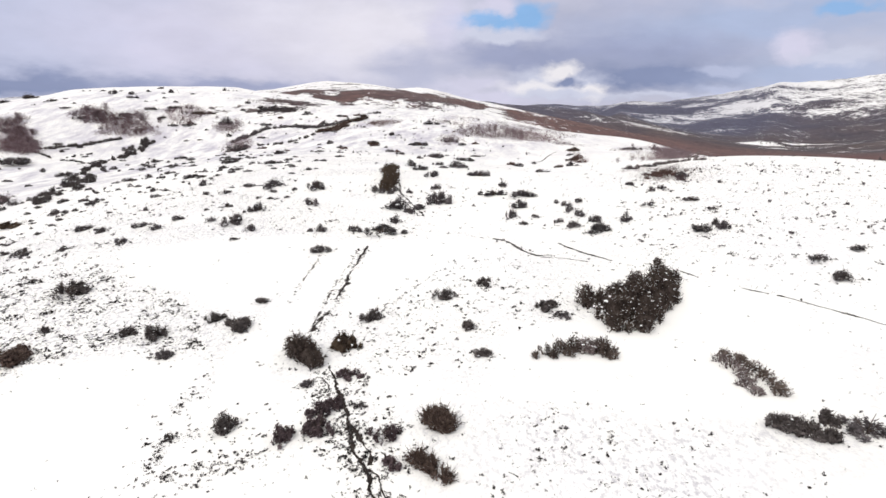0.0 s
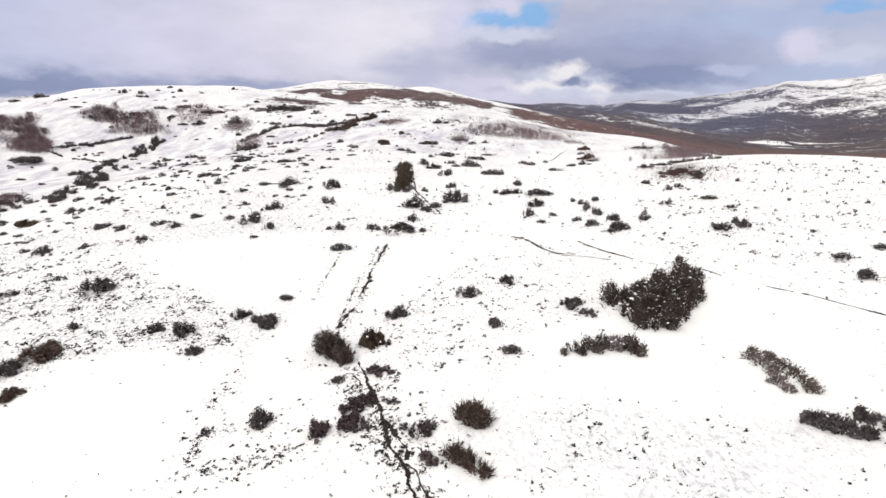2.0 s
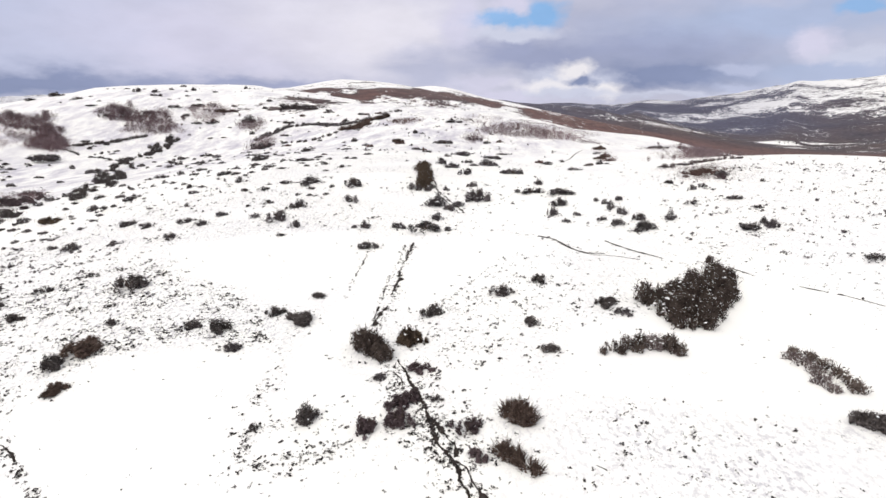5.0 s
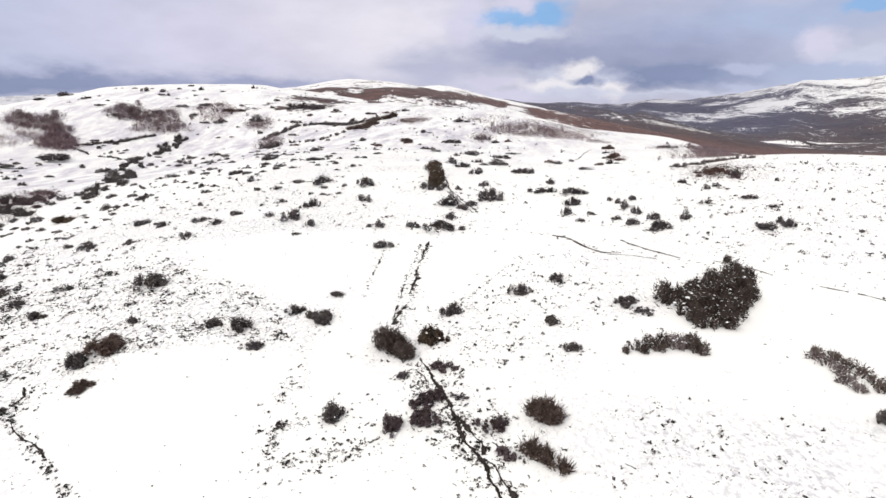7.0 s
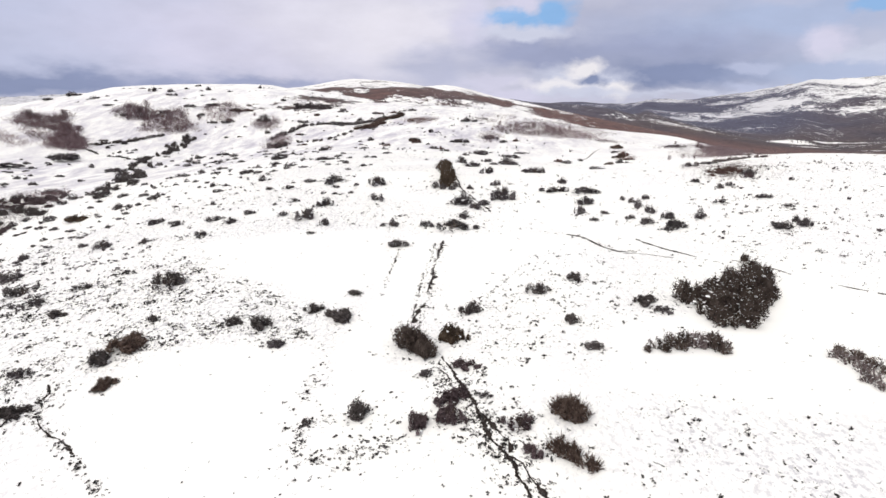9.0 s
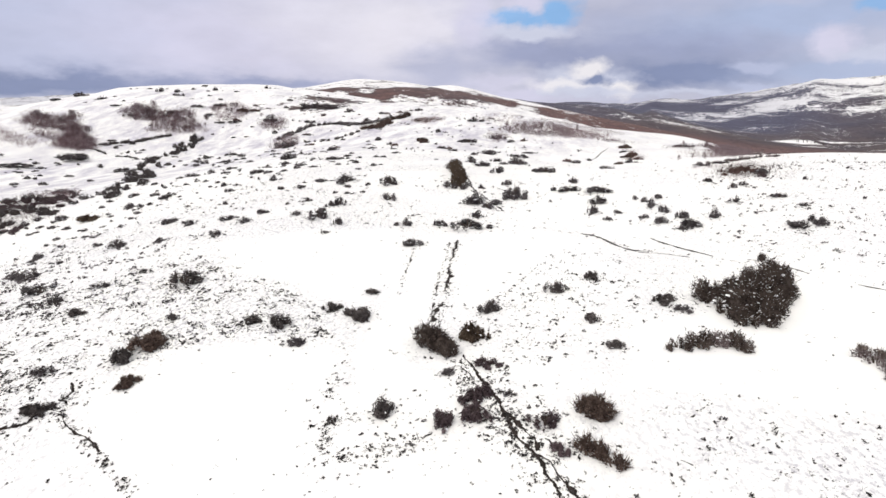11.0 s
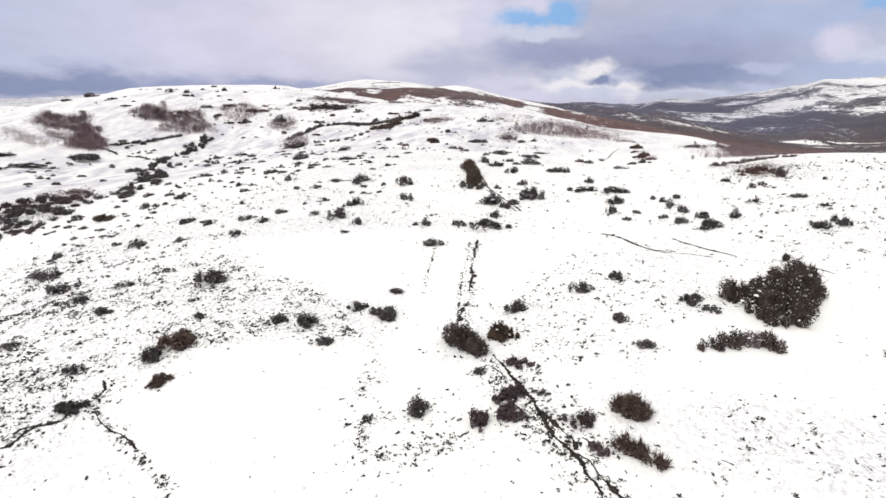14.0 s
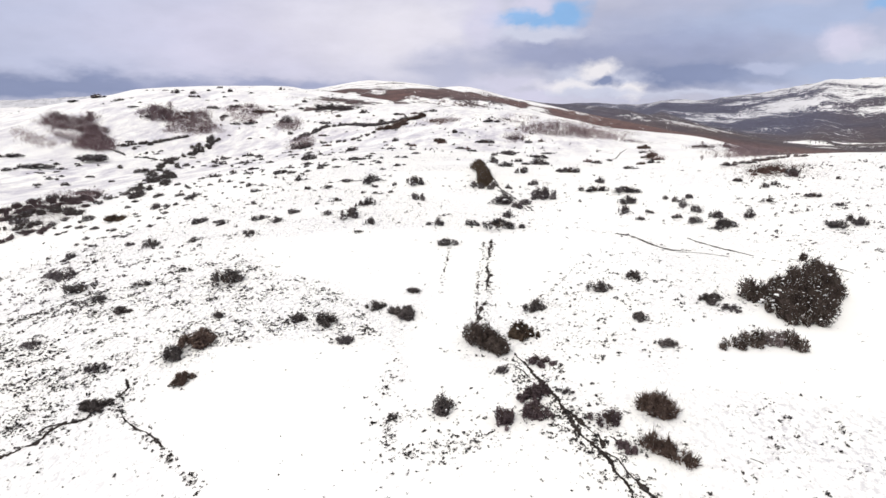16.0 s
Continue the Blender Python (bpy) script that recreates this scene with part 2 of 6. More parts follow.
def plain_material(name, a, b, scale, rough, strength=0.4):
    m, nt, bsdf = node_material(name)
    co = coords(nt)
    n = noise_node(nt, scale, 6, co, 0.7)
    n2 = noise_node(nt, scale * 0.12, 4, co)
    f = math_node(nt, "ADD", math_node(nt, "MULTIPLY", n, 0.6), math_node(nt, "MULTIPLY", n2, 0.4))
    nt.links.new(ramp(nt, f, [(0.35, a), (0.65, b)]), bsdf.inputs["Base Color"])
    bsdf.inputs["Roughness"].default_value = rough
    bsdf.inputs["Specular IOR Level"].default_value = 0.15
    nt.links.new(bump_node(nt, n, strength, 0.03), bsdf.inputs["Normal"])
    return m


M_GROUND = ground_material()
M_LEAF = {
    "d": plant_material("dark_gorse_leaf", (0.019, 0.016, 0.016), (0.092, 0.079, 0.077), (0.170, 0.150, 0.146), 0.8, 5.0),
    "b": plant_material("brown_heather_leaf", (0.022, 0.014, 0.012), (0.105, 0.072, 0.060), (0.185, 0.140, 0.118), 0.8, 5.0),
    "g": plant_material("grey_twig_leaf", (0.044, 0.038, 0.041), (0.125, 0.110, 0.114), (0.19, 0.170, 0.175)),
    "o": plant_material("olive_broom_leaf", (0.020, 0.014, 0.010), (0.084, 0.060, 0.044), (0.130, 0.096, 0.070)),
    "m": plant_material("grey_brown_gorse_leaf", (0.026, 0.023, 0.024), (0.105, 0.094, 0.095), (0.165, 0.150, 0.152)),
    "r": plant_material("rust_heath_leaf", (0.060, 0.034, 0.031), (0.16, 0.100, 0.090), (0.22, 0.15, 0.14)),
    "c": plant_material("loose_gorse_leaf", (0.030, 0.026, 0.029), (0.112, 0.097, 0.101), (0.178, 0.158, 0.164)),
    "n": plant_material("red_brown_broom_leaf", (0.018, 0.013, 0.011), (0.090, 0.068, 0.060), (0.165, 0.132, 0.116), 0.8, 1.8),
    "f": plant_material("faded_heather_leaf", (0.055, 0.043, 0.043), (0.16, 0.128, 0.127), (0.26, 0.216, 0.212), 0.8, 2.5),
    "p": plant_material("purple_heather_leaf", (0.026, 0.017, 0.019), (0.108, 0.078, 0.083), (0.185, 0.148, 0.156)),
}
M_BIRCH = plant_material("bare_birch_twig", (0.085, 0.058, 0.066), (0.20, 0.145, 0.155), (0.28, 0.22, 0.235))
M_THICKET = plant_material("bare_thicket_twig", (0.085, 0.052, 0.058), (0.21, 0.145, 0.155), (0.34, 0.265, 0.285), 0.8, 0.45)
M_PALE = plant_material("pale_birch_twig", (0.15, 0.11, 0.112), (0.28, 0.22, 0.22), (0.34, 0.28, 0.28))
M_BARK = plain_material("dark_bark", (0.045, 0.034, 0.028), (0.13, 0.10, 0.085), 30, 0.85)
M_BIRCHBARK = plain_material("birch_bark", (0.16, 0.13, 0.12), (0.42, 0.38, 0.36), 6, 0.8)
M_SNOW = plain_material("settled_snow", (0.82, 0.83, 0.86), (0.90, 0.90, 0.89), 8, 0.7)
M_SOIL = plain_material("wet_peat", (0.012, 0.009, 0.008), (0.045, 0.034, 0.030), 9, 0.8, 0.8)
M_GRASS = plant_material("dry_grass_tip", (0.075, 0.072, 0.076), (0.20, 0.195, 0.20), (0.29, 0.285, 0.29))
M_TUFT = plant_material("heather_tip", (0.014, 0.013, 0.013), (0.075, 0.068, 0.068), (0.13, 0.12, 0.12))


# ---------------------------------------------------------------- the lie of the land
# heights of soft hills on a fan-shaped lattice: near slope, then the far country
NEAR_HILLS = [
    0.04, 0.28, 0.26, -0.03, -0.2, -0.08, 0, -0.02, 0.01, -1.87, 0.62,
    0.76, -0.43, 0.07, 0.3, -0.44, -0.25, 1.44, -2.01, 1.44, 0.44, -1.59,
    -0.38, 2.46, 0.79, -3, 1.64, 0.47, 0.18, 1.3, 1.31, -2.17, -0.4,
    1.82, -3.8, 2.69, -6.01, 2.82, -2.04, 2.24, 4.21, -5.4, 2.06, 4.59,
    3.61, -3.25, 0.48, -4.26, 14.39, -0.71, -17.86, 12.24, 9.53, -11.33, 6.04,
    3.51, -17.16, -11.03, 16.35, 3.78, -6.93, 9.11, 0.8, -14.54, -3.89, 39.3,
    -13.37, -19.73, 37.2, 4.19, -30.71, -18.72, 13.56, -23.33, 6.33, 27.16, 4.85,
    -19.62, -25.51, -2.04, 34.35,
]
FAR_HILLS = [
    12.5, 29.2, 33.8, -18.7, -11.3, 43.9, 8, -22.9, 6.7, 13.2, 0.4,
    -13.4, -31.4, -19.8, 26.8, 45.1, -6.6, -34.6, 4.7, 22.2, -2.7, -18.2,
    11.6, 24, -13.9, -13, 37.9, 24, -6.5, 19.3, 15.8, -19.5, -27.2,
    42.2, -0.6, -37.7, 4.1, 72.4, 3.7, -58.7, 3.1, 16.3, -10.8, -7.9,
    -26.9, 46.2, 7.8, 2.8, 14.9, -44.2, 15, 91.4, -49.5, -100.4, 80.3,
    -0.4, -8.5, 14, 5.8, -37.7, 23.7, 109.7, 0.7, -124.9, -43.8, 83.5,
    26.8, 3.2, 16.8, -1.1, -3.9, 72.4, -3.5, -141.4, 10.4, 135.6, -49.2,
    37.4, 14.6, 36.4, 22.3, 8.6, 52, 48.1, -21.7, -20.5, 86.6, 182.2,
]
# small knolls, dips and saddles on the skyline: x, y, height, spread
KNOLLS = [(38, 206, -2.5, 14), (60, 172, 1.6, 10), (57, 72, -0.75, 9), (61, 122, -0.8, 12), (-99, 642, 2.2, 28), (-58, 657, -10, 24), (-146, 623, -6, 35), (-18, 730, 3, 32)]
NEAR_RING = [(14 * 1.52 ** i, -48 + 12 * j) for i in range(9) for j in range(9)]
FAR_RING = [(400 * 1.41 ** i, -44 + 8.8 * j) for i in range(8) for j in range(11)]


def hills(x, y, ring, heights, spread):
    z = np.zeros_like(x)
    for (r, a), h in zip(ring, heights):
        s = spread * r
        z += h * np.exp(-((x - r * math.sin(radians(a))) ** 2 + (y - r * math.cos(radians(a))) ** 2) / (2 * s * s))
    return z


def smooth(v, lo, hi):
    k = np.clip((v - lo) / (hi - lo), 0, 1)
    return k * k * (3 - 2 * k)


def lattice(ix, iy, seed):
    h = (ix.astype(np.int64) * 374761393 + iy.astype(np.int64) * 668265263 + seed * 2147483647) & 0xFFFFFFFF
    h = ((h ^ (h >> 13)) * 1274126177) & 0xFFFFFFFF
    h = h ^ (h >> 16)
    return (h & 0xFFFF) / 65535.0


def ripple(x, y, size, octaves=4, seed=0):
    """Value noise, about -1 to 1, of that size in metres."""
    out, amp, tot = np.zeros_like(x), 1.0, 0.0
    for o in range(octaves):
        u, v = x / size, y / size
        iu, iv = np.floor(u), np.floor(v)
        fu, fv = u - iu, v - iv
        fu, fv = fu * fu * (3 - 2 * fu), fv * fv * (3 - 2 * fv)
        a, b = lattice(iu, iv, seed + o), lattice(iu + 1, iv, seed + o)
        c, d = lattice(iu, iv + 1, seed + o), lattice(iu + 1, iv + 1, seed + o)
        out += amp * (2 * (a + (b - a) * fu + (c - a) * fv + (a - b - c + d) * fu * fv) - 1)
        tot += amp
        amp, size = amp * 0.5, size * 0.5
    return out / tot


# how much the crests stand above or below the soft hills, by bearing: near brow, the round hill, the far range
CRESTS = [
    (240, 300, 340, 420, [-31, -29.4, -27.8, -26, -24, -21, -19.3, -16.9, -15.5], [0.5, 1.4, 0.9, 0.4, 0.2, 0.2, 0.6, 0.8, 0]),
    (600, 690, 800, 950, [-17, -14.5, -12.8, -10.8, -9.8, -8.8, -7.8, -6.8, -5.8, -5, -4.2, -2.7, -1.7, -0.7, 0.9, 3, 5], [0, -3.7, -3.3, -1.7, -1.2, -2, -3, -5.9, -9.2, -10, -8, -4.9, -2.2, -1, -0.3, -1, 0]),
    (1800, 2200, 4000, 6000, [-40, -37.5, -34, -32.4, -30, 0, 3.6, 6, 7.5, 8.6, 11, 13.5, 14.5, 16.3, 18, 20, 26.5, 28.4, 30, 33], [-22, -22, -15, -8, -4, -6, -11, -12, -14, -14, -4, -15, -24, 14, 7, 0, 4, 18, -2, -6]),
]


def height(x, y):
    x, y = np.atleast_1d(np.asarray(x, float)), np.atleast_1d(np.asarray(y, float))
    r = np.hypot(x, y)
    k = smooth(r, 320, 450)
    z = (hills(x, y, NEAR_RING, NEAR_HILLS, 0.34) - 3) * (1 - k) + (hills(x, y, FAR_RING, FAR_HILLS, 0.26) - 40) * k
    for hx, hy, h, s in KNOLLS:
        z = z + h * np.exp(-((x - hx) ** 2 + (y - hy) ** 2) / (2 * s * s))
    az = np.degrees(np.arctan2(x, y))
    for r0, r1, r2, r3, bearing, rise in CRESTS:
        z = z + np.interp(az, bearing, rise) * smooth(r, r0, r1) * (1 - smooth(r, r2, r3)) * (np.abs(az) < 60)
    z = z + 0.09 * ripple(x, y, 2.6, 3, 5) * np.exp(-r / 70)
    z = z + 0.35 * ripple(x, y, 22, 3, 9) * smooth(r, 60, 160) * (1 - 0.5 * k)
    z = z + 0.006 * np.minimum(r, 3500) * ripple(x, y, 190, 6, 21) * smooth(r, 600, 1500)
    return z


def ground_at(x, y):
    return float(height(x, y)[0])


def blob(x, y, cx, cy, rx, ry):
    return np.exp(-((x - cx) / rx) ** 2 - ((y - cy) / ry) ** 2)


def field(x, y, pts, soft):
    """1 inside a stretch of the plan, 0 outside it, with a soft edge of that many metres."""
    P = np.array(pts, float)
    Q = np.roll(P, -1, 0)
    far, inside = np.full(x.shape, 1e9), np.zeros(x.shape, bool)
    for (ax, ay), (bx, by) in zip(P, Q):
        dx, dy = bx - ax, by - ay
        k = np.clip(((x - ax) * dx + (y - ay) * dy) / (dx * dx + dy * dy), 0, 1)
        far = np.minimum(far, np.hypot(x - ax - k * dx, y - ay - k * dy))
        inside ^= ((ay > y) != (by > y)) & (x < ax + (y - ay) * dx / (dy if dy else 1e-9))
    return smooth(np.where(inside, far, -far), -soft, soft)


def bands(az, r, rows):
    """Strips of heath, wood or snow along the far slopes: weight, then bearing, distance and half width."""
    out = np.zeros_like(az)
    for weight, line in rows:
        a, d, w = (np.array(v, float) for v in zip(*line))
        k = (r - np.interp(az, a, d)) / np.interp(az, a, w)
        out += weight * np.exp(-k ** 4) * smooth(az, a[0] - 0.5, a[0] + 0.5) * (1 - smooth(az, a[-1] - 0.5, a[-1] + 0.5))
    return out


HEATH_BANDS = [
    (0.80, [(-8.5, 430, 12), (-7.4, 438, 26), (-5.9, 455, 50), (-3.8, 475, 70), (-1.8, 540, 135), (0.9, 560, 140), (2.9, 620, 110), (4.7, 690, 40)]),
    (-0.6, [(-1.0, 425, 4), (0.8, 436, 5), (4.5, 640, 8)]),
    (0.5, [(1.4, 641, 25), (2.9, 669, 18), (5.0, 690, 14), (7.5, 725, 30)]),
    (0.5, [(2.3, 618, 12), (4.5, 632, 13), (6.5, 650, 20)]),
    (0.9, [(-14.8, 335, 30), (-13.2, 430, 60), (-11.7, 475, 35), (-9.9, 445, 18)]),
    (1.0, [(-11.0, 422, 9), (-9.5, 412, 10), (-8.2, 408, 11), (-7.2, 412, 12)]),
    (0.9, [(-8.9, 300, 12), (-8.1, 290, 40), (-7.1, 256, 9)]),
    (0.6, [(-9.9, 473, 14), (-7.4, 436, 6), (-6.7, 426, 5)]),
    (0.45, [(-7.1, 248, 4), (-5.0, 278, 30), (-2.3, 367, 38)]),
]
FAR_BANDS = [
    (0.9, [(15.0, 3376, 500), (17.3, 3284, 291), (19.6, 3126, 357), (22.2, 3154, 70), (23.8, 3157, 55), (26.0, 3357, 101), (28.3, 3304, 105)]),
    (0.8, [(27.1, 2871, 40), (28.6, 2913, 40), (30.4, 2892, 38), (31.8, 2924, 63), (32.8, 2954, 84)]),
    (0.6, [(20.6, 3597, 101), (22.5, 3567, 82), (24.4, 3495, 100), (26.2, 3511, 45)]),
    (0.5, [(28.2, 3071, 30), (30.4, 3074, 38), (32.7, 3103, 36)]),
    (0.5, [(26.5, 3602, 45), (29.2, 3510, 46), (32.7, 3338, 47)]),
    (0.4, [(10.6, 1964, 210), (12.5, 2181, 457), (14.5, 2939, 476)]),
    (0.6, [(22.3, 2422, 285), (24.4, 2632, 183), (26.8, 2663, 164), (29.5, 2607, 94), (33.0, 2497, 81)]),
    (0.5, [(22.3, 1794, 294), (26.9, 2307, 182), (29.9, 2351, 143), (33.1, 2222, 145)]),
    (0.5, [(23.2, 1501, 149), (26.2, 1782, 269), (28.6, 1436, 73), (33.3, 1792, 111)]),
]
SNOW_BANDS = [
    (0.9, [(18.3, 2462, 35), (19.4, 2575, 120), (20.6, 2720, 40)]),
    (0.7, [(23.9, 3038, 50), (25.9, 3043, 125), (28.2, 2982, 75)]),
    (0.7, [(28.5, 3193, 93), (30.4, 3025, 64), (31.6, 3080, 50)]),
    (0.7, [(30.5, 2776, 34), (31.9, 2762, 45), (32.9, 2743, 51)]),
    (0.6, [(26.8, 3700, 160), (28.8, 3793, 157), (32.6, 3482, 98)]),
    (0.5, [(28.4, 2411, 36), (29.6, 2389, 30), (31.1, 2306, 35)]),
    (0.6, [(31.7, 2435, 32), (33.1, 2383, 30)]),
    (0.6, [(20.8, 3369, 94), (22.6, 3323, 78), (23.8, 3288, 86)]),
    (0.6, [(18.2, 3974, 205), (20.4, 3508, 40)]),
    (0.3, [(21.4, 2624, 106), (23.1, 2770, 82), (24.7, 2814, 69)]),
]


# where the snow lies smooth
SMOOTH = [
    [(-6.7, 29.7), (-5.4, 40.3), (-4.9, 48.5), (-2.2, 48.6), (-2.8, 37.8), (-3.2, 32.4), (-3.9, 29.4), (-4.0, 26.9), (-2.5, 24.2), (-4.8, 23.8), (-6.1, 24.4)],
    [(-18.8, 25.7), (-17.0, 27.1), (-15.6, 29.2), (-10.7, 29.5), (-8.0, 28.9), (-7.2, 24.5), (-6.9, 20.7), (-7.9, 18.3), (-10.7, 17.7), (-12.7, 19.1), (-15.4, 22.0)],
    [(-20.4, 46.7), (-14.0, 50.1), (-6.5, 50.8), (-5.6, 40.3), (-7.3, 34.4), (-9.1, 35.3), (-11.8, 38.1), (-16.8, 39.9)],
    [(-1.3, 48.6), (4.7, 50.0), (8.2, 45.7), (4.8, 42.9), (1.3, 36.0), (-0.9, 32.8), (-1.8, 32.1), (-1.3, 37.6)],
    [(5.0, 23.8), (7.6, 30.8), (9.9, 30.9), (19.0, 36.1), (23.6, 33.8), (18.9, 20.7), (12.1, 21.6), (9.6, 23.3)],
]


def build_ground():
    fine = list(np.arange(-47, 47.01, 0.25))
    coarse = list(np.arange(50, 311, 4.0))
    ang = np.radians(np.array(fine + coarse))
    rad = [2.0]
    while rad[-1] < 4900:
        r = rad[-1]
        rad.append(r * (1.030 if r < 12 else 1.0085 if r < 400 else 1.008))
    rad = np.array(rad)
    A, R = np.meshgrid(ang, rad)
    x, y = (R * np.sin(A)).ravel(), (R * np.cos(A)).ravel()
    z = height(x, y)
    n, na = len(x), len(ang)
    co = np.column_stack([np.r_[x, 0.0], np.r_[y, 0.0], np.r_[z, height(0, 0)]])
    i = np.arange(len(rad) - 1)[:, None] * na
    j = np.arange(na)[None, :]
    jn = (j + 1) % na
    quads = np.stack([i + j, i + jn, i + na + jn, i + na + j], -1).reshape(-1, 4)
    fan = [(n, int(b), int(a)) for a, b in zip(range(na), list(range(1, na)) + [0])]
    me = bpy.data.meshes.new("ground")
    faces = [tuple(q) for q in quads.tolist()] + fan
    me.from_pydata(co.tolist(), [], faces)
    me.polygons.foreach_set("use_smooth", [True] * len(me.polygons))
    X, Y, Z = co[:, 0], co[:, 1], co[:, 2]
    r = np.hypot(X, Y)
    az = np.degrees(np.arctan2(X, Y))
    # moor: 0 is snow, 1 is dark ground; far left it also stands in for cloud shade
    moor = np.zeros(len(X))
    brow = smooth(r, 430, 520) * (1 - smooth(r, 1250, 1550)) * smooth(az, 5.5, 7.5)
    moor += 1.0 * brow * smooth(-Z, -14, -6)
    heath = np.clip(bands(az, r, HEATH_BANDS), 0, 1)
    moor += 0.95 * heath + 0.19 * smooth(r, 300, 395) * (1 - smooth(r, 700, 900)) * (1 - smooth(az, 3, 6))
    far_off = smooth(r, 1000, 1250)
    moor += 0.42 * bands(az, r, FAR_BANDS) - 0.52 * bands(az, r, SNOW_BANDS)
    moor += far_off * smooth(az, 2, 8) * (0.93 - 0.44 * smooth(Z, -35, 45))
    # left of the valley, part-dark ground paints cloud shade on the distant snow
    moor += far_off * (1 - smooth(az, 2, 8)) * (0.52 - 0.3 * (1 - smooth(az, -30, -20))) + 0.38 * far_off * blob(az, az * 0, 9, 0, 7, 1)
    moor += 0.3 * smooth(r, 1900, 2400) * blob(az, Z, 18, 5, 7, 45)
    moor -= 2.6 * blob(X, Y, 882, 1690, 42, 40) + 1.6 * blob(X, Y, 745, 1400, 40, 70) + 2.4 * blob(X, Y, 1045, 1742, 62, 16) + 0.42 * (blob(X, Y, 480, 1590, 40, 90) + blob(X, Y, 545, 1600, 50, 100)) + 0.2 * blob(X, Y, 620, 1560, 60, 60) + 0.6 * blob(X, Y, 980, 2650, 380, 250)
    moor += 0.15 * blob(az, r, 18.5, 3150, 3, 450) - 0.3 * blob(az, r, 17.5, 2500, 3.5, 260) + 0.62 * blob(X, Y, -53, 229, 16, 8) + 0.58 * blob(X, Y, -52, 247, 16, 7) + 0.5 * blob(X, Y, -18, 240, 9, 9)
    moor -= 0.18 * smooth(Z, 60, 140) * far_off + 0.22 * smooth(r, 3300, 3900) * smooth(az, 5, 9) * (1 - smooth(az, 17, 21))
    rust = np.clip(0.85 * brow + 0.75 * heath, 0, 1)
    # painted haze by distance and bearing, for the colour of the far hills
    pine_or_haze = 0.6 * smooth(r, 1200, 1600) * blob(az, az * 0, 9, 0, 6, 1) + 0.8 * smooth(r, 1700, 2500) * (1 - smooth(az, 24, 34)) + 0.35 * smooth(r, 1900, 2600)
    thin = 0.42 * smooth(ripple(X, Y, 11, 3, 31), -0.15, 0.45) + THIN_OR_SHADE(X, Y)
    thin = thin + 1.1 * smooth(ripple(X * 0.35, Y, 7, 3, 37), -0.05, 0.4) * np.clip(1.4 * blob(X, Y, -42, 88, 44, 50), 0, 1)
    thin = thin * (1 - 0.9 * np.clip(sum(field(X, Y, outline, 1.0) for outline in SMOOTH), 0, 1))
    thin = np.clip(thin, 0, 1) * np.exp(-r / 450)
    # how strongly the painted lilac shade covers the middle hills
    shade_film = smooth(r, 90, 150) * (1 - smooth(r, 900, 1100)) * (0.5 + 0.6 * smooth(ripple(X * 0.5, Y, 60, 3, 83), -0.2, 0.4)) * (1 - 0.5 * smooth(az, 4, 14))
    for nm, v in (("shade_film", shade_film), ("moor", moor), ("thin", thin), ("rust", rust), ("pine_or_haze", pine_or_haze)):
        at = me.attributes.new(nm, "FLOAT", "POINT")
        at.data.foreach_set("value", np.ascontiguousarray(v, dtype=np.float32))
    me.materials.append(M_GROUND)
    ob = new("ground", me)
    tagged(ob, "rolling moorland hillside under fresh snow with dark wooded valley slopes", "ground", kind="structure")
    return ob


# where heather tips and grass stick out of the snow (per square metre), and where it lies smooth
def THIN_OR_SHADE(x, y):
    # the last, widest blob paints lavender shade onto the left hill
    return 0.5 * blob(x, y, -22, 36, 13, 10) + 0.35 * blob(x, y, -12, 31, 6, 3) + 0.4 * blob(x, y, 9, 20, 8, 6) + 0.75 * blob(x, y, 32, 52, 15, 16) + 0.4 * blob(x, y, -34, 60, 22, 20) + 1.3 * blob(x, y, -112, 182, 42, 34)


build_ground()


# ---------------------------------------------------------------- meshes
def mesh_from(name, verts, faces, material):
    me = bpy.data.meshes.new(name)
    me.from_pydata(np.asarray(verts, float).tolist(), [], faces)
    me.materials.append(material)
    return me


def part(name, data, parent, label=""):
    """Links a mesh as one part under a thing."""
    ob = new(name, data)
    ob.parent = parent
    return tagged(ob, label)


def cards(centres, normals, length, width, rng, lean=0.6):
    """Many small leaves: rhombic, slightly folded, each with its own turn."""
    n = len(centres)
    nrm = normals + rng.normal(0, lean, (n, 3))
    nrm /= np.linalg.norm(nrm, axis=1)[:, None]
    t = np.cross(nrm, rng.normal(0, 1, (n, 3)))
    t /= np.linalg.norm(t, axis=1)[:, None] + 1e-9
    b = np.cross(nrm, t)
    L, W = np.asarray(length)[:, None], np.asarray(width)[:, None]
    fold = nrm * (W * rng.uniform(-0.35, 0.35, (n, 1)))
    v = np.stack([centres - t * L, centres - b * W + fold, centres + t * L, centres + b * W + fold], 1).reshape(-1, 3)
    k = np.arange(n)[:, None] * 4
    f = np.concatenate([k + [0, 1, 2], k + [0, 2, 3]], 0)
    return v, [tuple(q) for q in f.tolist()]


def blades(base, tip, width, rng):
    """Thin pointed shoots from base to tip, a little bent."""
    n = len(base)
    d = tip - base
    s = np.cross(d, rng.normal(0, 1, (n, 3)))
    s /= np.linalg.norm(s, axis=1)[:, None] + 1e-9
    w = np.asarray(width)[:, None]
    m = base + d * 0.55 + s * w * rng.uniform(-2, 2, (n, 1))
    v = np.stack([base - s * w, base + s * w, m + s * w * 0.7, m - s * w * 0.7, tip], 1).reshape(-1, 3)
    k = np.arange(n)[:, None] * 5
    f = np.concatenate([k + [0, 1, 2], k + [0, 2, 3], k + [3, 2, 4]], 0)
    return v, [tuple(q) for q in f.tolist()]


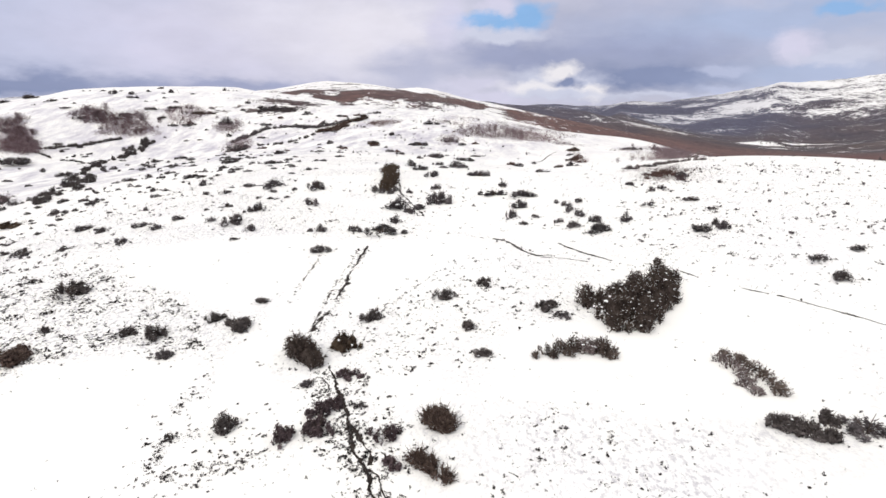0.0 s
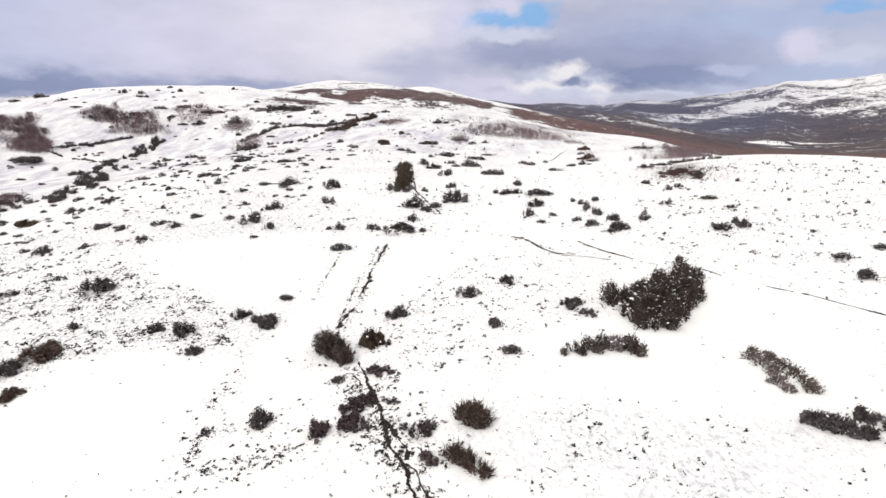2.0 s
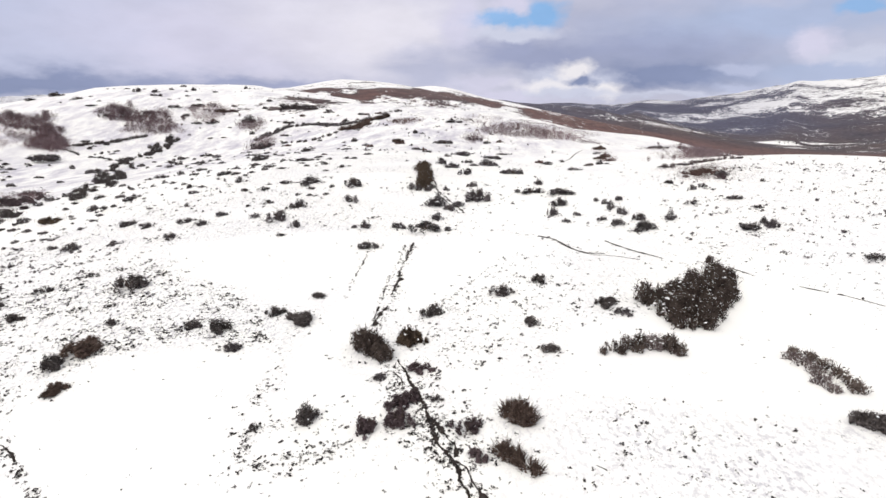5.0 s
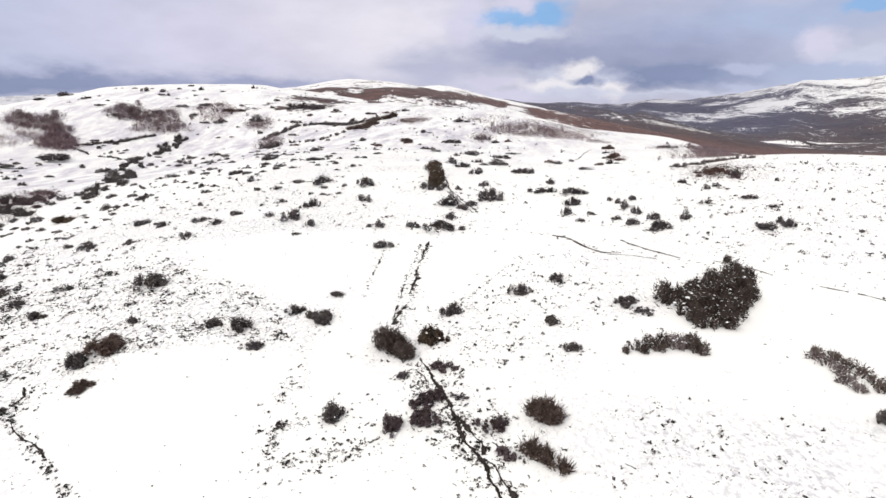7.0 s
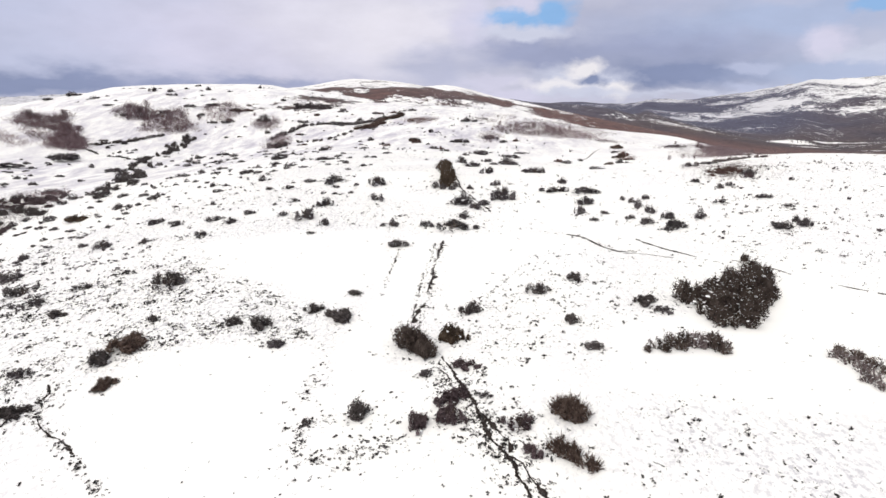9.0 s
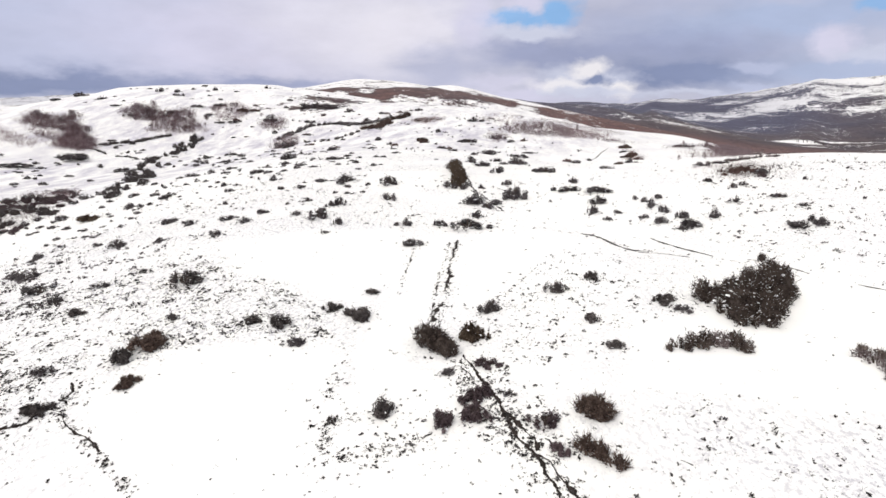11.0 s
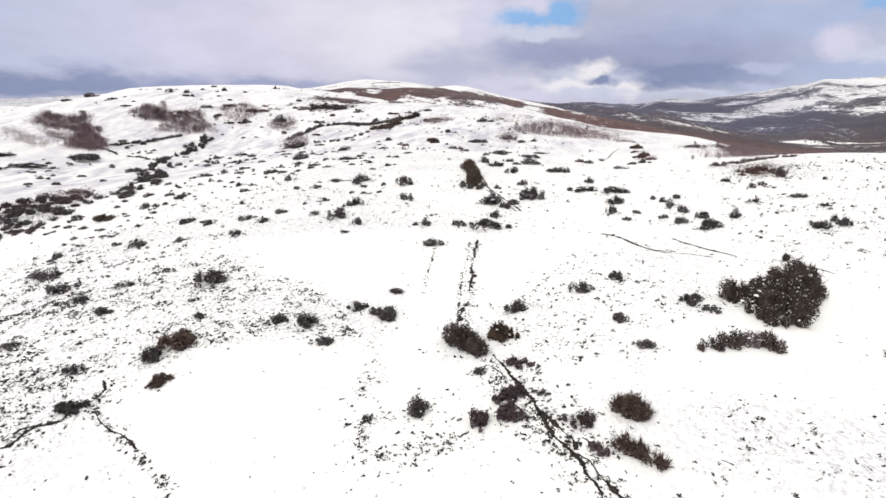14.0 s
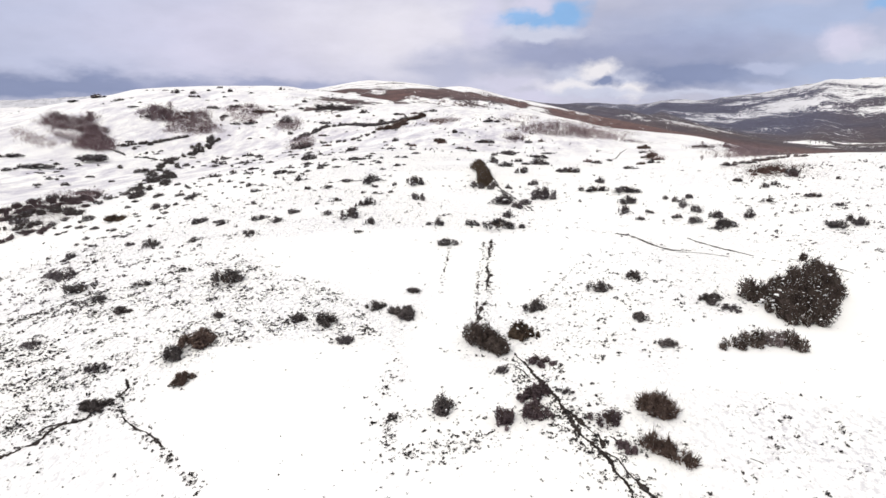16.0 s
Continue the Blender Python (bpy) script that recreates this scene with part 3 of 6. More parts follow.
def tube(points, radii, sides=5):
    """A tapered, bent stem."""
    v, f = [], []
    pts = [Vector(p) for p in points]
    for i, p in enumerate(pts):
        d = (pts[min(i + 1, len(pts) - 1)] - pts[max(i - 1, 0)]).normalized()
        u = d.orthogonal().normalized()
        w = d.cross(u)
        for s in range(sides):
            a = 2 * math.pi * s / sides
            v.append(tuple(p + (u * math.cos(a) + w * math.sin(a)) * radii[i]))
    for i in range(len(pts) - 1):
        for s in range(sides):
            a, b = i * sides + s, i * sides + (s + 1) % sides
            f.append((a, b, b + sides, a + sides))
    f.append(tuple(range((len(pts) - 1) * sides, len(pts) * sides)))
    return v, f


def join(pieces):
    v, f, o = [], [], 0
    for pv, pf in pieces:
        v.extend([tuple(q) for q in pv])
        f.extend([tuple(i + o for i in q) for q in pf])
        o += len(pv)
    return v, f


def lump_outline(rng):
    ph, am = rng.uniform(0, 6.28, 5), rng.uniform(0.03, 0.16, 5)
    return lambda a: 0.86 + sum(am[i] * np.sin((i + 1) * a + ph[i]) for i in range(5))


def dome_points(n, rng, shell=0.45, stray=0.10):
    """Points in a lumpy unit dome (half a metre round, one metre high), and the way out."""
    a = rng.uniform(0, 2 * math.pi, n)
    up = rng.uniform(0.0, 1.0, n)
    e = np.arcsin(up ** 0.8)
    rr = 1 - shell * rng.uniform(0, 1, n) ** 1.6 + stray * rng.exponential(0.6, n)
    out = lump_outline(rng)(a)
    knob = 1 + 0.16 * np.sin(a * 7 + e * 5 + rng.uniform(0, 6)) * np.cos(e * 6)
    d = np.column_stack([np.cos(a) * np.cos(e) * out, np.sin(a) * np.cos(e) * out, np.sin(e) * (0.85 + 0.3 * (out - 0.86))])
    p = d * (rr * knob)[:, None] * np.array([0.5, 0.5, 1.0])
    p[:, :2] *= (0.72 + 0.28 * np.minimum(1, np.sin(e) * 2.6))[:, None]
    p[:, 2] = np.maximum(p[:, 2], 0.03)
    return p, d


def lobed_points(n, rng, lobes, shell=0.45):
    """Points over several lumps grown together."""
    ps, ds = [], []
    for x, y, w, h in lobes:
        p, d = dome_points(max(8, int(n * w * w)), rng, shell, 0.03)
        ps.append(p * np.array([w, w, h]) + np.array([x, y, 0]))
        ds.append(d)
    return np.concatenate(ps), np.concatenate(ds)


# by kind: leaves, shoots, lumps, width of a lump, share of the lump's height kept at the rim, gaps, shoot length, shoot width
HABIT = {
    "p": (2500, 200, 10, 1.15, 0.60, -0.20, 0.60, 1.2),
    "d": (2600, 180, 9, 1.32, 0.60, -0.16, 0.50, 1.2),
    "m": (2500, 60, 9, 1.30, 0.75, -0.04, 0.30, 1.3),
    "b": (2200, 620, 8, 1.30, 0.45, -0.60, 1.70, 1.2),
    "g": (1000, 520, 12, 0.90, 0.60, -0.10, 1.10, 1.0),
    "o": (2600, 300, 10, 1.25, 0.50, -0.70, 0.70, 1.2),
    "r": (1000, 420, 13, 0.95, 0.60, -0.20, 0.90, 1.1),
    "c": (1700, 160, 7, 1.28, 0.55, -0.06, 0.40, 1.4),
}


def bush_meshes(kind, seed):
    rng = np.random.default_rng(seed)
    dense, spike, knobs, fat, rim, gap, reach, thick = HABIT[kind]
    a0 = rng.uniform(0, 6.28)
    lobes = []
    for i in range(knobs):
        a = a0 + i * 2.4 + rng.uniform(-0.5, 0.5)
        r = (0.40 if fat > 1.3 else 0.48) * math.sqrt((i + 0.3) / knobs) * rng.uniform(0.7, 1.2)
        w = rng.uniform(0.15, 0.40) * fat * (1.2 - 0.6 * r)
        h = (1.05 - (1 - rim) * 2.1 * r) * rng.uniform(0.6, 1.0) * (0.5 + 1.0 * min(w, 0.5))
        lobes.append((r * math.cos(a), r * math.sin(a), w, h))
    total = sum(w * w for x, y, w, h in lobes)
    p, d = lobed_points(dense / total, rng, lobes)
    keep = ripple(p[:, 0] * 10 + seed, p[:, 1] * 10, 2.0, 2, seed) > gap
    p, d = p[keep], d[keep]
    n = len(p)
    leaf = cards(p, d, rng.uniform(0.024, 0.062, n), rng.uniform(0.015, 0.036, n), rng)
    q, e = lobed_points(spike / total, rng, lobes, 0.3)
    m = len(q)
    ln = rng.uniform(0.08, 0.26, m) * reach
    way = e + rng.normal(0, 0.35, e.shape) + np.array([0, 0, 0.30])
    way /= np.linalg.norm(way, axis=1)[:, None]
    shoots = blades(q - way * (ln * 0.6)[:, None], q + way * (ln * 0.5)[:, None], rng.uniform(0.006, 0.013, m) * thick, rng)
    foliage = mesh_from("foliage", *join([leaf, shoots]), M_LEAF[kind])
    stems = []
    for i in range(9):
        a = i * 0.7 + rng.uniform(-0.3, 0.3)
        r, h = rng.uniform(0.14, 0.34), rng.uniform(0.35, 0.75)
        c, s = math.cos(a), math.sin(a)
        stems.append(tube([(0.03 * c, 0.03 * s, -0.10), (r * 0.35 * c, r * 0.35 * s, h * 0.4), (r * c, r * s, h)], [0.022, 0.014, 0.004], 4))
    stem = mesh_from("branchwork", *join(stems), M_BARK)
    caps = []
    for i in range({"p": 5, "d": 9, "m": 10, "b": 2, "g": 5, "o": 4, "r": 2, "c": 16}[kind]):
        x, y, w, h = lobes[i % len(lobes)]
        c, _ = dome_points(1, rng, 0.15)
        caps.append(snow_lump(c[0] * np.array([w, w, h]) + np.array([x, y, 0]), rng.uniform(0.014, 0.040) * rng.uniform(0.7, 1.8), rng))
    snow = mesh_from("snow_dusting", *join(caps), M_SNOW)
    return foliage, stem, snow


def snow_lump(c, r, rng):
    """A small pad of settled snow, longer than wide."""
    v = []
    turn, lean = rng.uniform(0, 3.14), rng.uniform(0.4, 1.0)
    cs, sn = math.cos(turn), math.sin(turn)
    for k, (rr, zz) in enumerate(((1.0, -0.25), (0.75, 0.28))):
        for s in range(5):
            a = s * 1.2566 + k * 0.6 + rng.uniform(-0.2, 0.2)
            q = rr * r * rng.uniform(0.7, 1.3)
            u, w = math.cos(a) * q * 1.35, math.sin(a) * q * lean
            v.append((c[0] + u * cs - w * sn, c[1] + u * sn + w * cs, c[2] + zz * r))
    v.append((c[0], c[1], c[2] + 0.42 * r))
    f = [(s, (s + 1) % 5, 5 + (s + 1) % 5, 5 + s) for s in range(5)] + [(5 + s, 5 + (s + 1) % 5, 10) for s in range(5)]
    return v, f


LABEL = {
    "m": "patchy grey-brown gorse clump with snow caught in it",
    "p": "dense purple-brown heather bush beside the footpath",
    "c": "loose grey-brown gorse of several lumps with snow between",
    "d": "dark brown gorse bush flecked with snow on the hillside",
    "b": "brown spiky heather bush standing in the snow",
    "g": "sparse grey-brown twiggy shrub half buried in snow",
    "r": "low rust-brown heath shrub on the snowy rise",
    "o": "dense olive-brown broom bush with a rounded top in snow",
}
first, shrub_count, STANDING = {}, 0, []


def shrub(kind, x, y, w, deep, h):
    """A bush at x, y of that width, depth and height."""
    global shrub_count
    shrub_count += 1
    variant = shrub_count % 6
    if math.hypot(x, y) < 60:
        STANDING.append((x, y, max(w, deep)))
    turn = (shrub_count * 137.5) % 360
    # turned only by quarter turns and a little, so that width and depth keep their sense
    if max(w, deep) > 1.35 * min(w, deep):
        turn = round(turn / 180) * 180 + (turn % 24) - 12
    # up the slope they stand taller and looser
    if math.hypot(x, y) > 52:
        kind = "c" if kind in "md" else kind
        w, deep, h = 0.94 * w, 0.94 * deep, 1.08 * h
    if kind == "m":
        w, deep, h = 1.1 * w, 1.1 * deep, 0.76 * h
    place = pose(x, y, ground_at(x, y) - 0.03 * h, 0, 0, turn)
    key = (kind, variant)
    if key not in first:
        thing = new({"p": "heather_bush", "d": "gorse_bush", "m": "gorse_clump", "c": "gorse_clump", "b": "heather_bush", "g": "twiggy_shrub", "o": "broom_bush", "r": "heath_shrub"}[kind])
        thing.empty_display_size = 0.2
        fo, st, sn = bush_meshes(kind, 11 + 7 * variant + ord(kind))
        part("foliage", fo, thing)
        tagged(part("branchwork", st, thing, "bare dark woody stems"), kind="stuff")
        tagged(part("snow_dusting", sn, thing, "small lumps of settled snow"), kind="stuff")
        thing.matrix_basis = place @ Matrix.Diagonal((w, deep, h, 1))
        tagged(thing, LABEL[kind], "bush", "bushes on the snowy hillside")
        first[key] = (thing, (w, deep, h))
        return thing
    proto, (pw, pd, ph) = first[key]
    return copy_thing(proto, place @ Matrix.Diagonal((w / pw, deep / pd, h / ph, 1)))


def clump(name, label, kind, lobes, leaf=0.085, per=420, category="bush", group="", holes=-0.52, flecks=1.0):
    """A spreading bush or hedge grown together from lobes (x, y, width, height)."""
    rng = np.random.default_rng(int(abs(lobes[0][0] * 31 + lobes[0][1] * 17)) + 3)
    cx, cy = sum(l[0] for l in lobes) / len(lobes), sum(l[1] for l in lobes) / len(lobes)
    cz = ground_at(cx, cy)
    thing = new(name)
    thing.location = (cx, cy, cz)
    leaves, stems, caps = [], [], []
    for x, y, w, h in lobes:
        gz = ground_at(x, y)
        n = int(per * w * w + 60)
        p, d = dome_points(n, rng, 0.4)
        p = p * np.array([w, w, h]) + np.array([x - cx, y - cy, 0])
        p[:, 2] += height(p[:, 0] + cx, p[:, 1] + cy) - cz
        keep = ripple(p[:, 0] + cx, p[:, 1] + cy, 0.6, 2, 77) > holes
        p, d = p[keep], d[keep]
        m = len(p)
        leaves.append(cards(p, d, rng.uniform(0.5, 1.1, m) * leaf, rng.uniform(0.28, 0.55, m) * leaf, rng))
        k = m // 2 if kind == "b" else m // 4
        far = 1.5 if kind == "b" else 1.0
        way = d[:k] + rng.normal(0, 0.3, (k, 3)) + np.array([0, 0, 0.4])
        way /= np.linalg.norm(way, axis=1)[:, None]
        leaves.append(blades(p[:k], p[:k] + way * rng.uniform(1.5, 3.2, (k, 1)) * leaf * far, rng.uniform(0.13, 0.22, k) * leaf, rng))
        for i in range(5):
            a, r = rng.uniform(0, 6.28), rng.uniform(0.15, 0.4) * w
            c, s = math.cos(a), math.sin(a)
            b = Vector((x - cx, y - cy, gz - cz))
            stems.append(tube([b + Vector((0.05 * c, 0.05 * s, -0.1)), b + Vector((r * 0.4 * c, r * 0.4 * s, h * 0.4)), b + Vector((r * c, r * s, h * 0.75))], [0.03, 0.02, 0.006], 4))
        for i in range(0 if kind in "bp" else int(flecks * (1 + 7 * w * w))):
            c, _ = dome_points(1, rng, 0.1)
            c = c[0] * np.array([w, w, h]) + np.array([x - cx, y - cy, gz - cz])
            caps.append(snow_lump(c, rng.uniform(0.016, 0.034) * rng.lognormal(0, 0.55), rng))
    part("foliage", mesh_from("foliage", *join(leaves), M_LEAF[kind]), thing)
    tagged(part("branchwork", mesh_from("branchwork", *join(stems), M_BARK), thing, "bare dark woody stems"), kind="stuff")
    if caps:
        tagged(part("snow_dusting", mesh_from("snow_dusting", *join(caps), M_SNOW), thing, "small lumps of settled snow"), kind="stuff")
    return tagged(thing, label, category, group)


def along(points, step, width, tall, seed, wander=0.25):
    """Lobes along a line."""
    rng = random.Random(seed)
    out = []
    for (x0, y0), (x1, y1) in zip(points, points[1:]):
        n = max(1, int(math.hypot(x1 - x0, y1 - y0) / step))
        for i in range(n):
            k = (i + 0.5) / n
            out.append((x0 + (x1 - x0) * k + rng.uniform(-wander, wander), y0 + (y1 - y0) * k + rng.uniform(-wander, wander), width * rng.uniform(0.4, 1.4), tall * rng.uniform(0.45, 1.3)))
    return out


def lobes_in(outline, step, width, tall, seed):
    """Lobes that fill a stretch of the plan, jittered."""
    rng = random.Random(seed)
    x0, x1 = min(p[0] for p in outline), max(p[0] for p in outline)
    y0, y1 = min(p[1] for p in outline), max(p[1] for p in outline)
    out = []
    for i in range(int((x1 - x0) / step) + 1):
        for k in range(int((y1 - y0) / step) + 1):
            x, y = x0 + (i + rng.uniform(0.1, 0.9)) * step, y0 + (k + rng.uniform(0.1, 0.9)) * step
            if field(np.array([x]), np.array([y]), outline, 0.25)[0] > 0.15:
                out.append((x, y, rng.uniform(*width), rng.uniform(*tall)))
    return out


# ---------------------------------------------------------------- wide bushes at the foot of the slope
clump("broom_bush", "large dense dark red-brown broom bush beside the footpath", "n", [(-3.3, 29.2, 1.2, 0.95), (-2.9, 28.7, 1.5, 1.05), (-2.5, 28.1, 1.4, 0.95), (-2.1, 27.5, 1.1, 0.8)], 0.07, 700, flecks=0.15)
clump("heather_bush", "long brown spiky heather bush standing in the snow", "b", [(2.85, 20.2, 0.75, 0.42), (3.2, 19.85, 0.8, 0.46), (3.5, 19.5, 0.7, 0.42), (3.85, 19.15, 0.55, 0.34)], 0.07, 520)
clump("heather_bush", "round brown spiky heather bush standing in the snow", "b", [(3.25, 22.45, 0.8, 0.55), (3.55, 22.2, 1.0, 0.75), (3.85, 21.9, 0.95, 0.65), (3.7, 22.35, 0.8, 0.7)], 0.07, 620)
clump("spreading_bush", "wide dense dark brown thicket of bushes dusted with snow", "n", lobes_in([(11.5, 33.2), (11.7, 32.4), (12.2, 31.4), (12.1, 30.3), (12.4, 29.7), (13.6, 29.8), (14.4, 30.9), (16.3, 33.3), (17.2, 34.9), (18.1, 36.9), (17.4, 37.5), (16.2, 36.6), (14.6, 35.2), (12.9, 34.2), (11.6, 33.8)], 0.60, (0.75, 1.25), (0.6, 1.4), 21) + [(17.9, 40.0, 0.6, 0.45), (12.0, 32.8, 0.8, 0.45), (12.0, 32.0, 0.9, 0.50), (12.1, 31.5, 0.9, 0.50), (12.4, 30.8, 0.9, 0.50)], 0.08, 560, holes=-0.26, flecks=2.4)
clump("gorse_thicket", "sparse dark gorse joined to a heather bush", "n", [(8.0, 27.2, 0.5, 0.3), (8.4, 27.5, 0.8, 0.45), (8.8, 27.2, 0.6, 0.35), (9.2, 27.8, 1.0, 0.55), (9.6, 27.4, 0.7, 0.45), (9.9, 28.0, 0.9, 0.6)], 0.075, 300)
clump("faded_heather_bush", "round pale brown heather bush beside dark gorse", "f", [(10.4, 27.8, 1.2, 0.7), (10.7, 27.6, 0.9, 0.6)], 0.06, 420)
clump("gorse_thicket", "dense dark gorse beside a pale heather bush", "n", [(11.1, 27.7, 1.1, 0.75), (11.4, 27.2, 0.8, 0.55)], 0.075, 420)
clump("slanting_heather_bush", "long drooping brown heather bush on smooth snow", "n", [(16.6, 27.3, 0.7, 0.4), (16.9, 26.6, 0.9, 0.45), (17.1, 25.9, 0.8, 0.4), (17.2, 25.2, 1.0, 0.45), (17.3, 24.4, 0.8, 0.4), (17.2, 23.7, 0.8, 0.4)], 0.075, 280)
clump("faded_heather_bush", "sparse grey-pink heather bush on smooth snow", "f", [(16.2, 26.8, 0.8, 0.35), (16.4, 26.1, 1.1, 0.4), (16.5, 25.2, 1.1, 0.4), (16.2, 24.5, 0.9, 0.35), (16.3, 23.8, 0.8, 0.3)], 0.07, 170)
clump("dark_gorse_clump", "compact blackish-green gorse clump on smooth snow", "d", [(15.7, 21.3, 0.8, 0.45), (16.0, 21.0, 1.0, 0.5), (16.25, 20.7, 1.0, 0.55), (16.5, 20.4, 1.0, 0.5), (16.75, 20.15, 0.9, 0.45), (16.95, 20.0, 0.7, 0.4)], 0.07, 700)
clump("hedge_strip", "narrow upright strip of olive-brown broom beside the worn path", "o", along([(-2.0, 68.0), (-2.3, 74)], 0.8, 1.5, 1.1, 4, 0.4) + along([(-2.3, 74), (-2.6, 81)], 0.8, 1.5, 1.1, 5, 0.45) + along([(-2.6, 81), (-2.7, 87)], 0.9, 1.05, 1.0, 6, 0.3), 0.11, 300, "hedge")
clump("gorse_thicket", "low dark gorse at the foot of a broom strip", "d", [(-3.4, 67.6, 1.0, 0.7), (-2.6, 66.9, 0.9, 0.6), (-1.6, 66.6, 0.9, 0.5), (-1.2, 68.0, 0.8, 0.6)], 0.1, 260)
clump("hedge", "dark bushes in a row along a snowy bank", "d", along([(-107.0, 168.6), (-105.4, 170.2), (-103.1, 171.8), (-100.5, 174.7), (-97.3, 176.5), (-94.9, 181.7), (-91.0, 187.7)], 0.9, 1.5, 0.8, 7), 0.18, 90, "hedge", "hedges on the hill")
clump("hedge", "thick dark row of bushes along a sunken track", "g", along([(-56.7, 182.2), (-55.3, 187.3), (-52.7, 194.5), (-51.4, 199.3), (-44.2, 200.7), (-37.6, 196.0), (-32.8, 194.0), (-26.8, 195.8), (-25.7, 200.9)], 0.9, 1.7, 0.95, 8, 0.5), 0.2, 70, "hedge", "hedges on the hill")
clump("hedge", "broken line of low scrub along a snowy terrace", "d", along([(-47.1, 173.4), (-42.0, 168.6), (-36.8, 166.4), (-34.5, 174.5), (-32.3, 180.9)], 2.0, 1.4, 0.5, 9, 0.6), 0.2, 70, "hedge", "hedges on the hill")
clump("hedge", "dark brown scrub where two tracks meet", "b", along([(-32.0, 184.5), (-29.5, 183.4), (-26.3, 186.0), (-24.9, 192.0)], 1.3, 2.6, 1.0, 10, 1.0), 0.22, 70, "hedge", "hedges on the hill")
clump("hedge", "brown scrub beside a snowy track", "b", along([(-24.4, 196.0), (-21.5, 197.3), (-20.4, 201.0)], 1.5, 2.4, 1.1, 18, 0.8), 0.22, 70, "hedge", "hedges on the hill")
clump("hedge", "dark scrub at the foot of a sunken track", "d", along([(-52.6, 167.2), (-48.8, 164.8), (-47.5, 167.8)], 1.2, 2.2, 0.9, 19, 0.8), 0.2, 80, "hedge", "hedges on the hill")
DITCHES = [
    [(-107.9, 169.0), (-104.1, 166.8), (-99.5, 163.2), (-96.1, 161.2)],
    [(-93.4, 162.0), (-92.5, 166.2), (-90.1, 169.0)],
    [(-93.6, 159.6), (-90.7, 159.8), (-87.0, 158.5), (-83.7, 156.0)],
]
clump("hedge", "dark scrub line climbing from a stream bed", "d", along([(-82.1, 162.7), (-81.3, 164.4), (-80.7, 170.1), (-79.4, 172.6), (-80.5, 178.0), (-81.6, 185.8)], 1.1, 1.6, 0.8, 41, 0.8), 0.2, 80, "hedge", "hedges on the hill")
clump("hedge", "low dark scrub along a ditch in the snow", "d", along(DITCHES[0], 1.0, 0.9, 0.35, 42, 0.4), 0.16, 90, "hedge", "hedges on the hill")
clump("hedge", "low dark scrub along a ditch in the snow", "d", along(DITCHES[1], 1.2, 0.9, 0.35, 43, 0.4), 0.16, 90, "hedge", "hedges on the hill")
clump("hedge", "low dark scrub along a ditch in the snow", "d", along(DITCHES[2], 1.2, 1.0, 0.4, 44, 0.4), 0.16, 90, "hedge", "hedges on the hill")
clump("hedge", "dark scrub following a stream bed through snow", "d", along([(-54.0, 89.0), (-61.5, 108.1), (-72, 132), (-81.2, 153.9), (-82.6, 173.9), (-83.2, 187.6)], 2.7, 1.9, 1.0, 11, 2.2), 0.2, 90, "hedge", "hedges on the hill")
clump("heath_bank", "low brown heath bank on the brow of the slope", "f", along([(26.6, 76.0), (29.2, 75.0), (31.2, 75.2), (33.5, 75.9), (35.2, 74.6)], 0.7, 1.1, 0.35, 31, 0.4), 0.1, 160, "hedge", "hedges on the hill")
clump("heather_bank", "dense dark purple-brown heather bank at the edge of the snow", "p", along([(-74.6, 84.1), (-72.2, 85.4), (-71.9, 90.9), (-68.0, 91.9), (-64.3, 93.3)], 0.42, 1.12, 0.64, 17, 2.10), 0.13, 150, "hedge", "hedges on the hill")
clump("heather_bank", "dense dark purple-brown heather bank at the edge of the snow", "p", along([(-77.0, 87.0), (-75.3, 89.3), (-75.3, 96.8), (-67.9, 95.9), (-64.0, 96.5)], 0.42, 1.24, 0.64, 12, 1.95), 0.13, 150, "hedge", "hedges on the hill")
clump("heather_bank", "dark gorse and heather mingled at the foot of a bank", "d", along([(-72.7, 81.7), (-70.5, 83.2), (-67.8, 86.5), (-64.7, 88.3), (-58.9, 83.2)], 0.42, 1.12, 0.60, 13, 1.65), 0.13, 150, "hedge", "hedges on the hill")
clump("heather_bank", "dark gorse and heather mingled at the foot of a bank", "d", along([(-69.0, 77.1), (-66.4, 77.9), (-64.3, 79.4), (-62.2, 81.0)], 0.42, 0.93, 0.56, 14, 1.50), 0.13, 150, "hedge", "hedges on the hill")
clump("heather_bank", "thin purple heather trailing down the snowy slope", "p", along([(-64.2, 73.2), (-63.2, 74.2), (-60.5, 74.8), (-58.5, 76.8)], 0.42, 0.87, 0.48, 15, 1.65), 0.13, 150, "hedge", "hedges on the hill")

# ---------------------------------------------------------------- single bushes
shrub("p", 2.0, 20.1, 0.90, 0.76, 0.46)
shrub("p", -2.1, 21.7, 1.18, 1.01, 0.90)
shrub("p", -0.9, 22.1, 1.36, 1.16, 0.86)
shrub("p", 1.7, 21.6, 1.31, 1.11, 0.69)
shrub("d", -6.4, 22.0, 0.47, 0.40, 0.41)
shrub("d", -4.5, 22.5, 1.22, 1.04, 1.07)
shrub("p", -0.9, 23.5, 1.65, 1.40, 0.69)
shrub("g", 0.4, 23.7, 0.67, 0.57, 0.38)
shrub("g", 18.4, 20.5, 2.05, 1.74, 0.86)
shrub("d", 17.5, 21.2, 0.91, 0.78, 0.88)
shrub("g", -2.0, 25.7, 0.89, 0.75, 0.43)
shrub("p", -0.3, 26.2, 1.20, 1.02, 0.54)
shrub("d", 5.6, 27.5, 0.97, 0.83, 0.51)
shrub("o", -0.9, 29.3, 1.59, 1.35, 1.21)
shrub("b", -16.7, 26.1, 1.18, 1.00, 0.69)
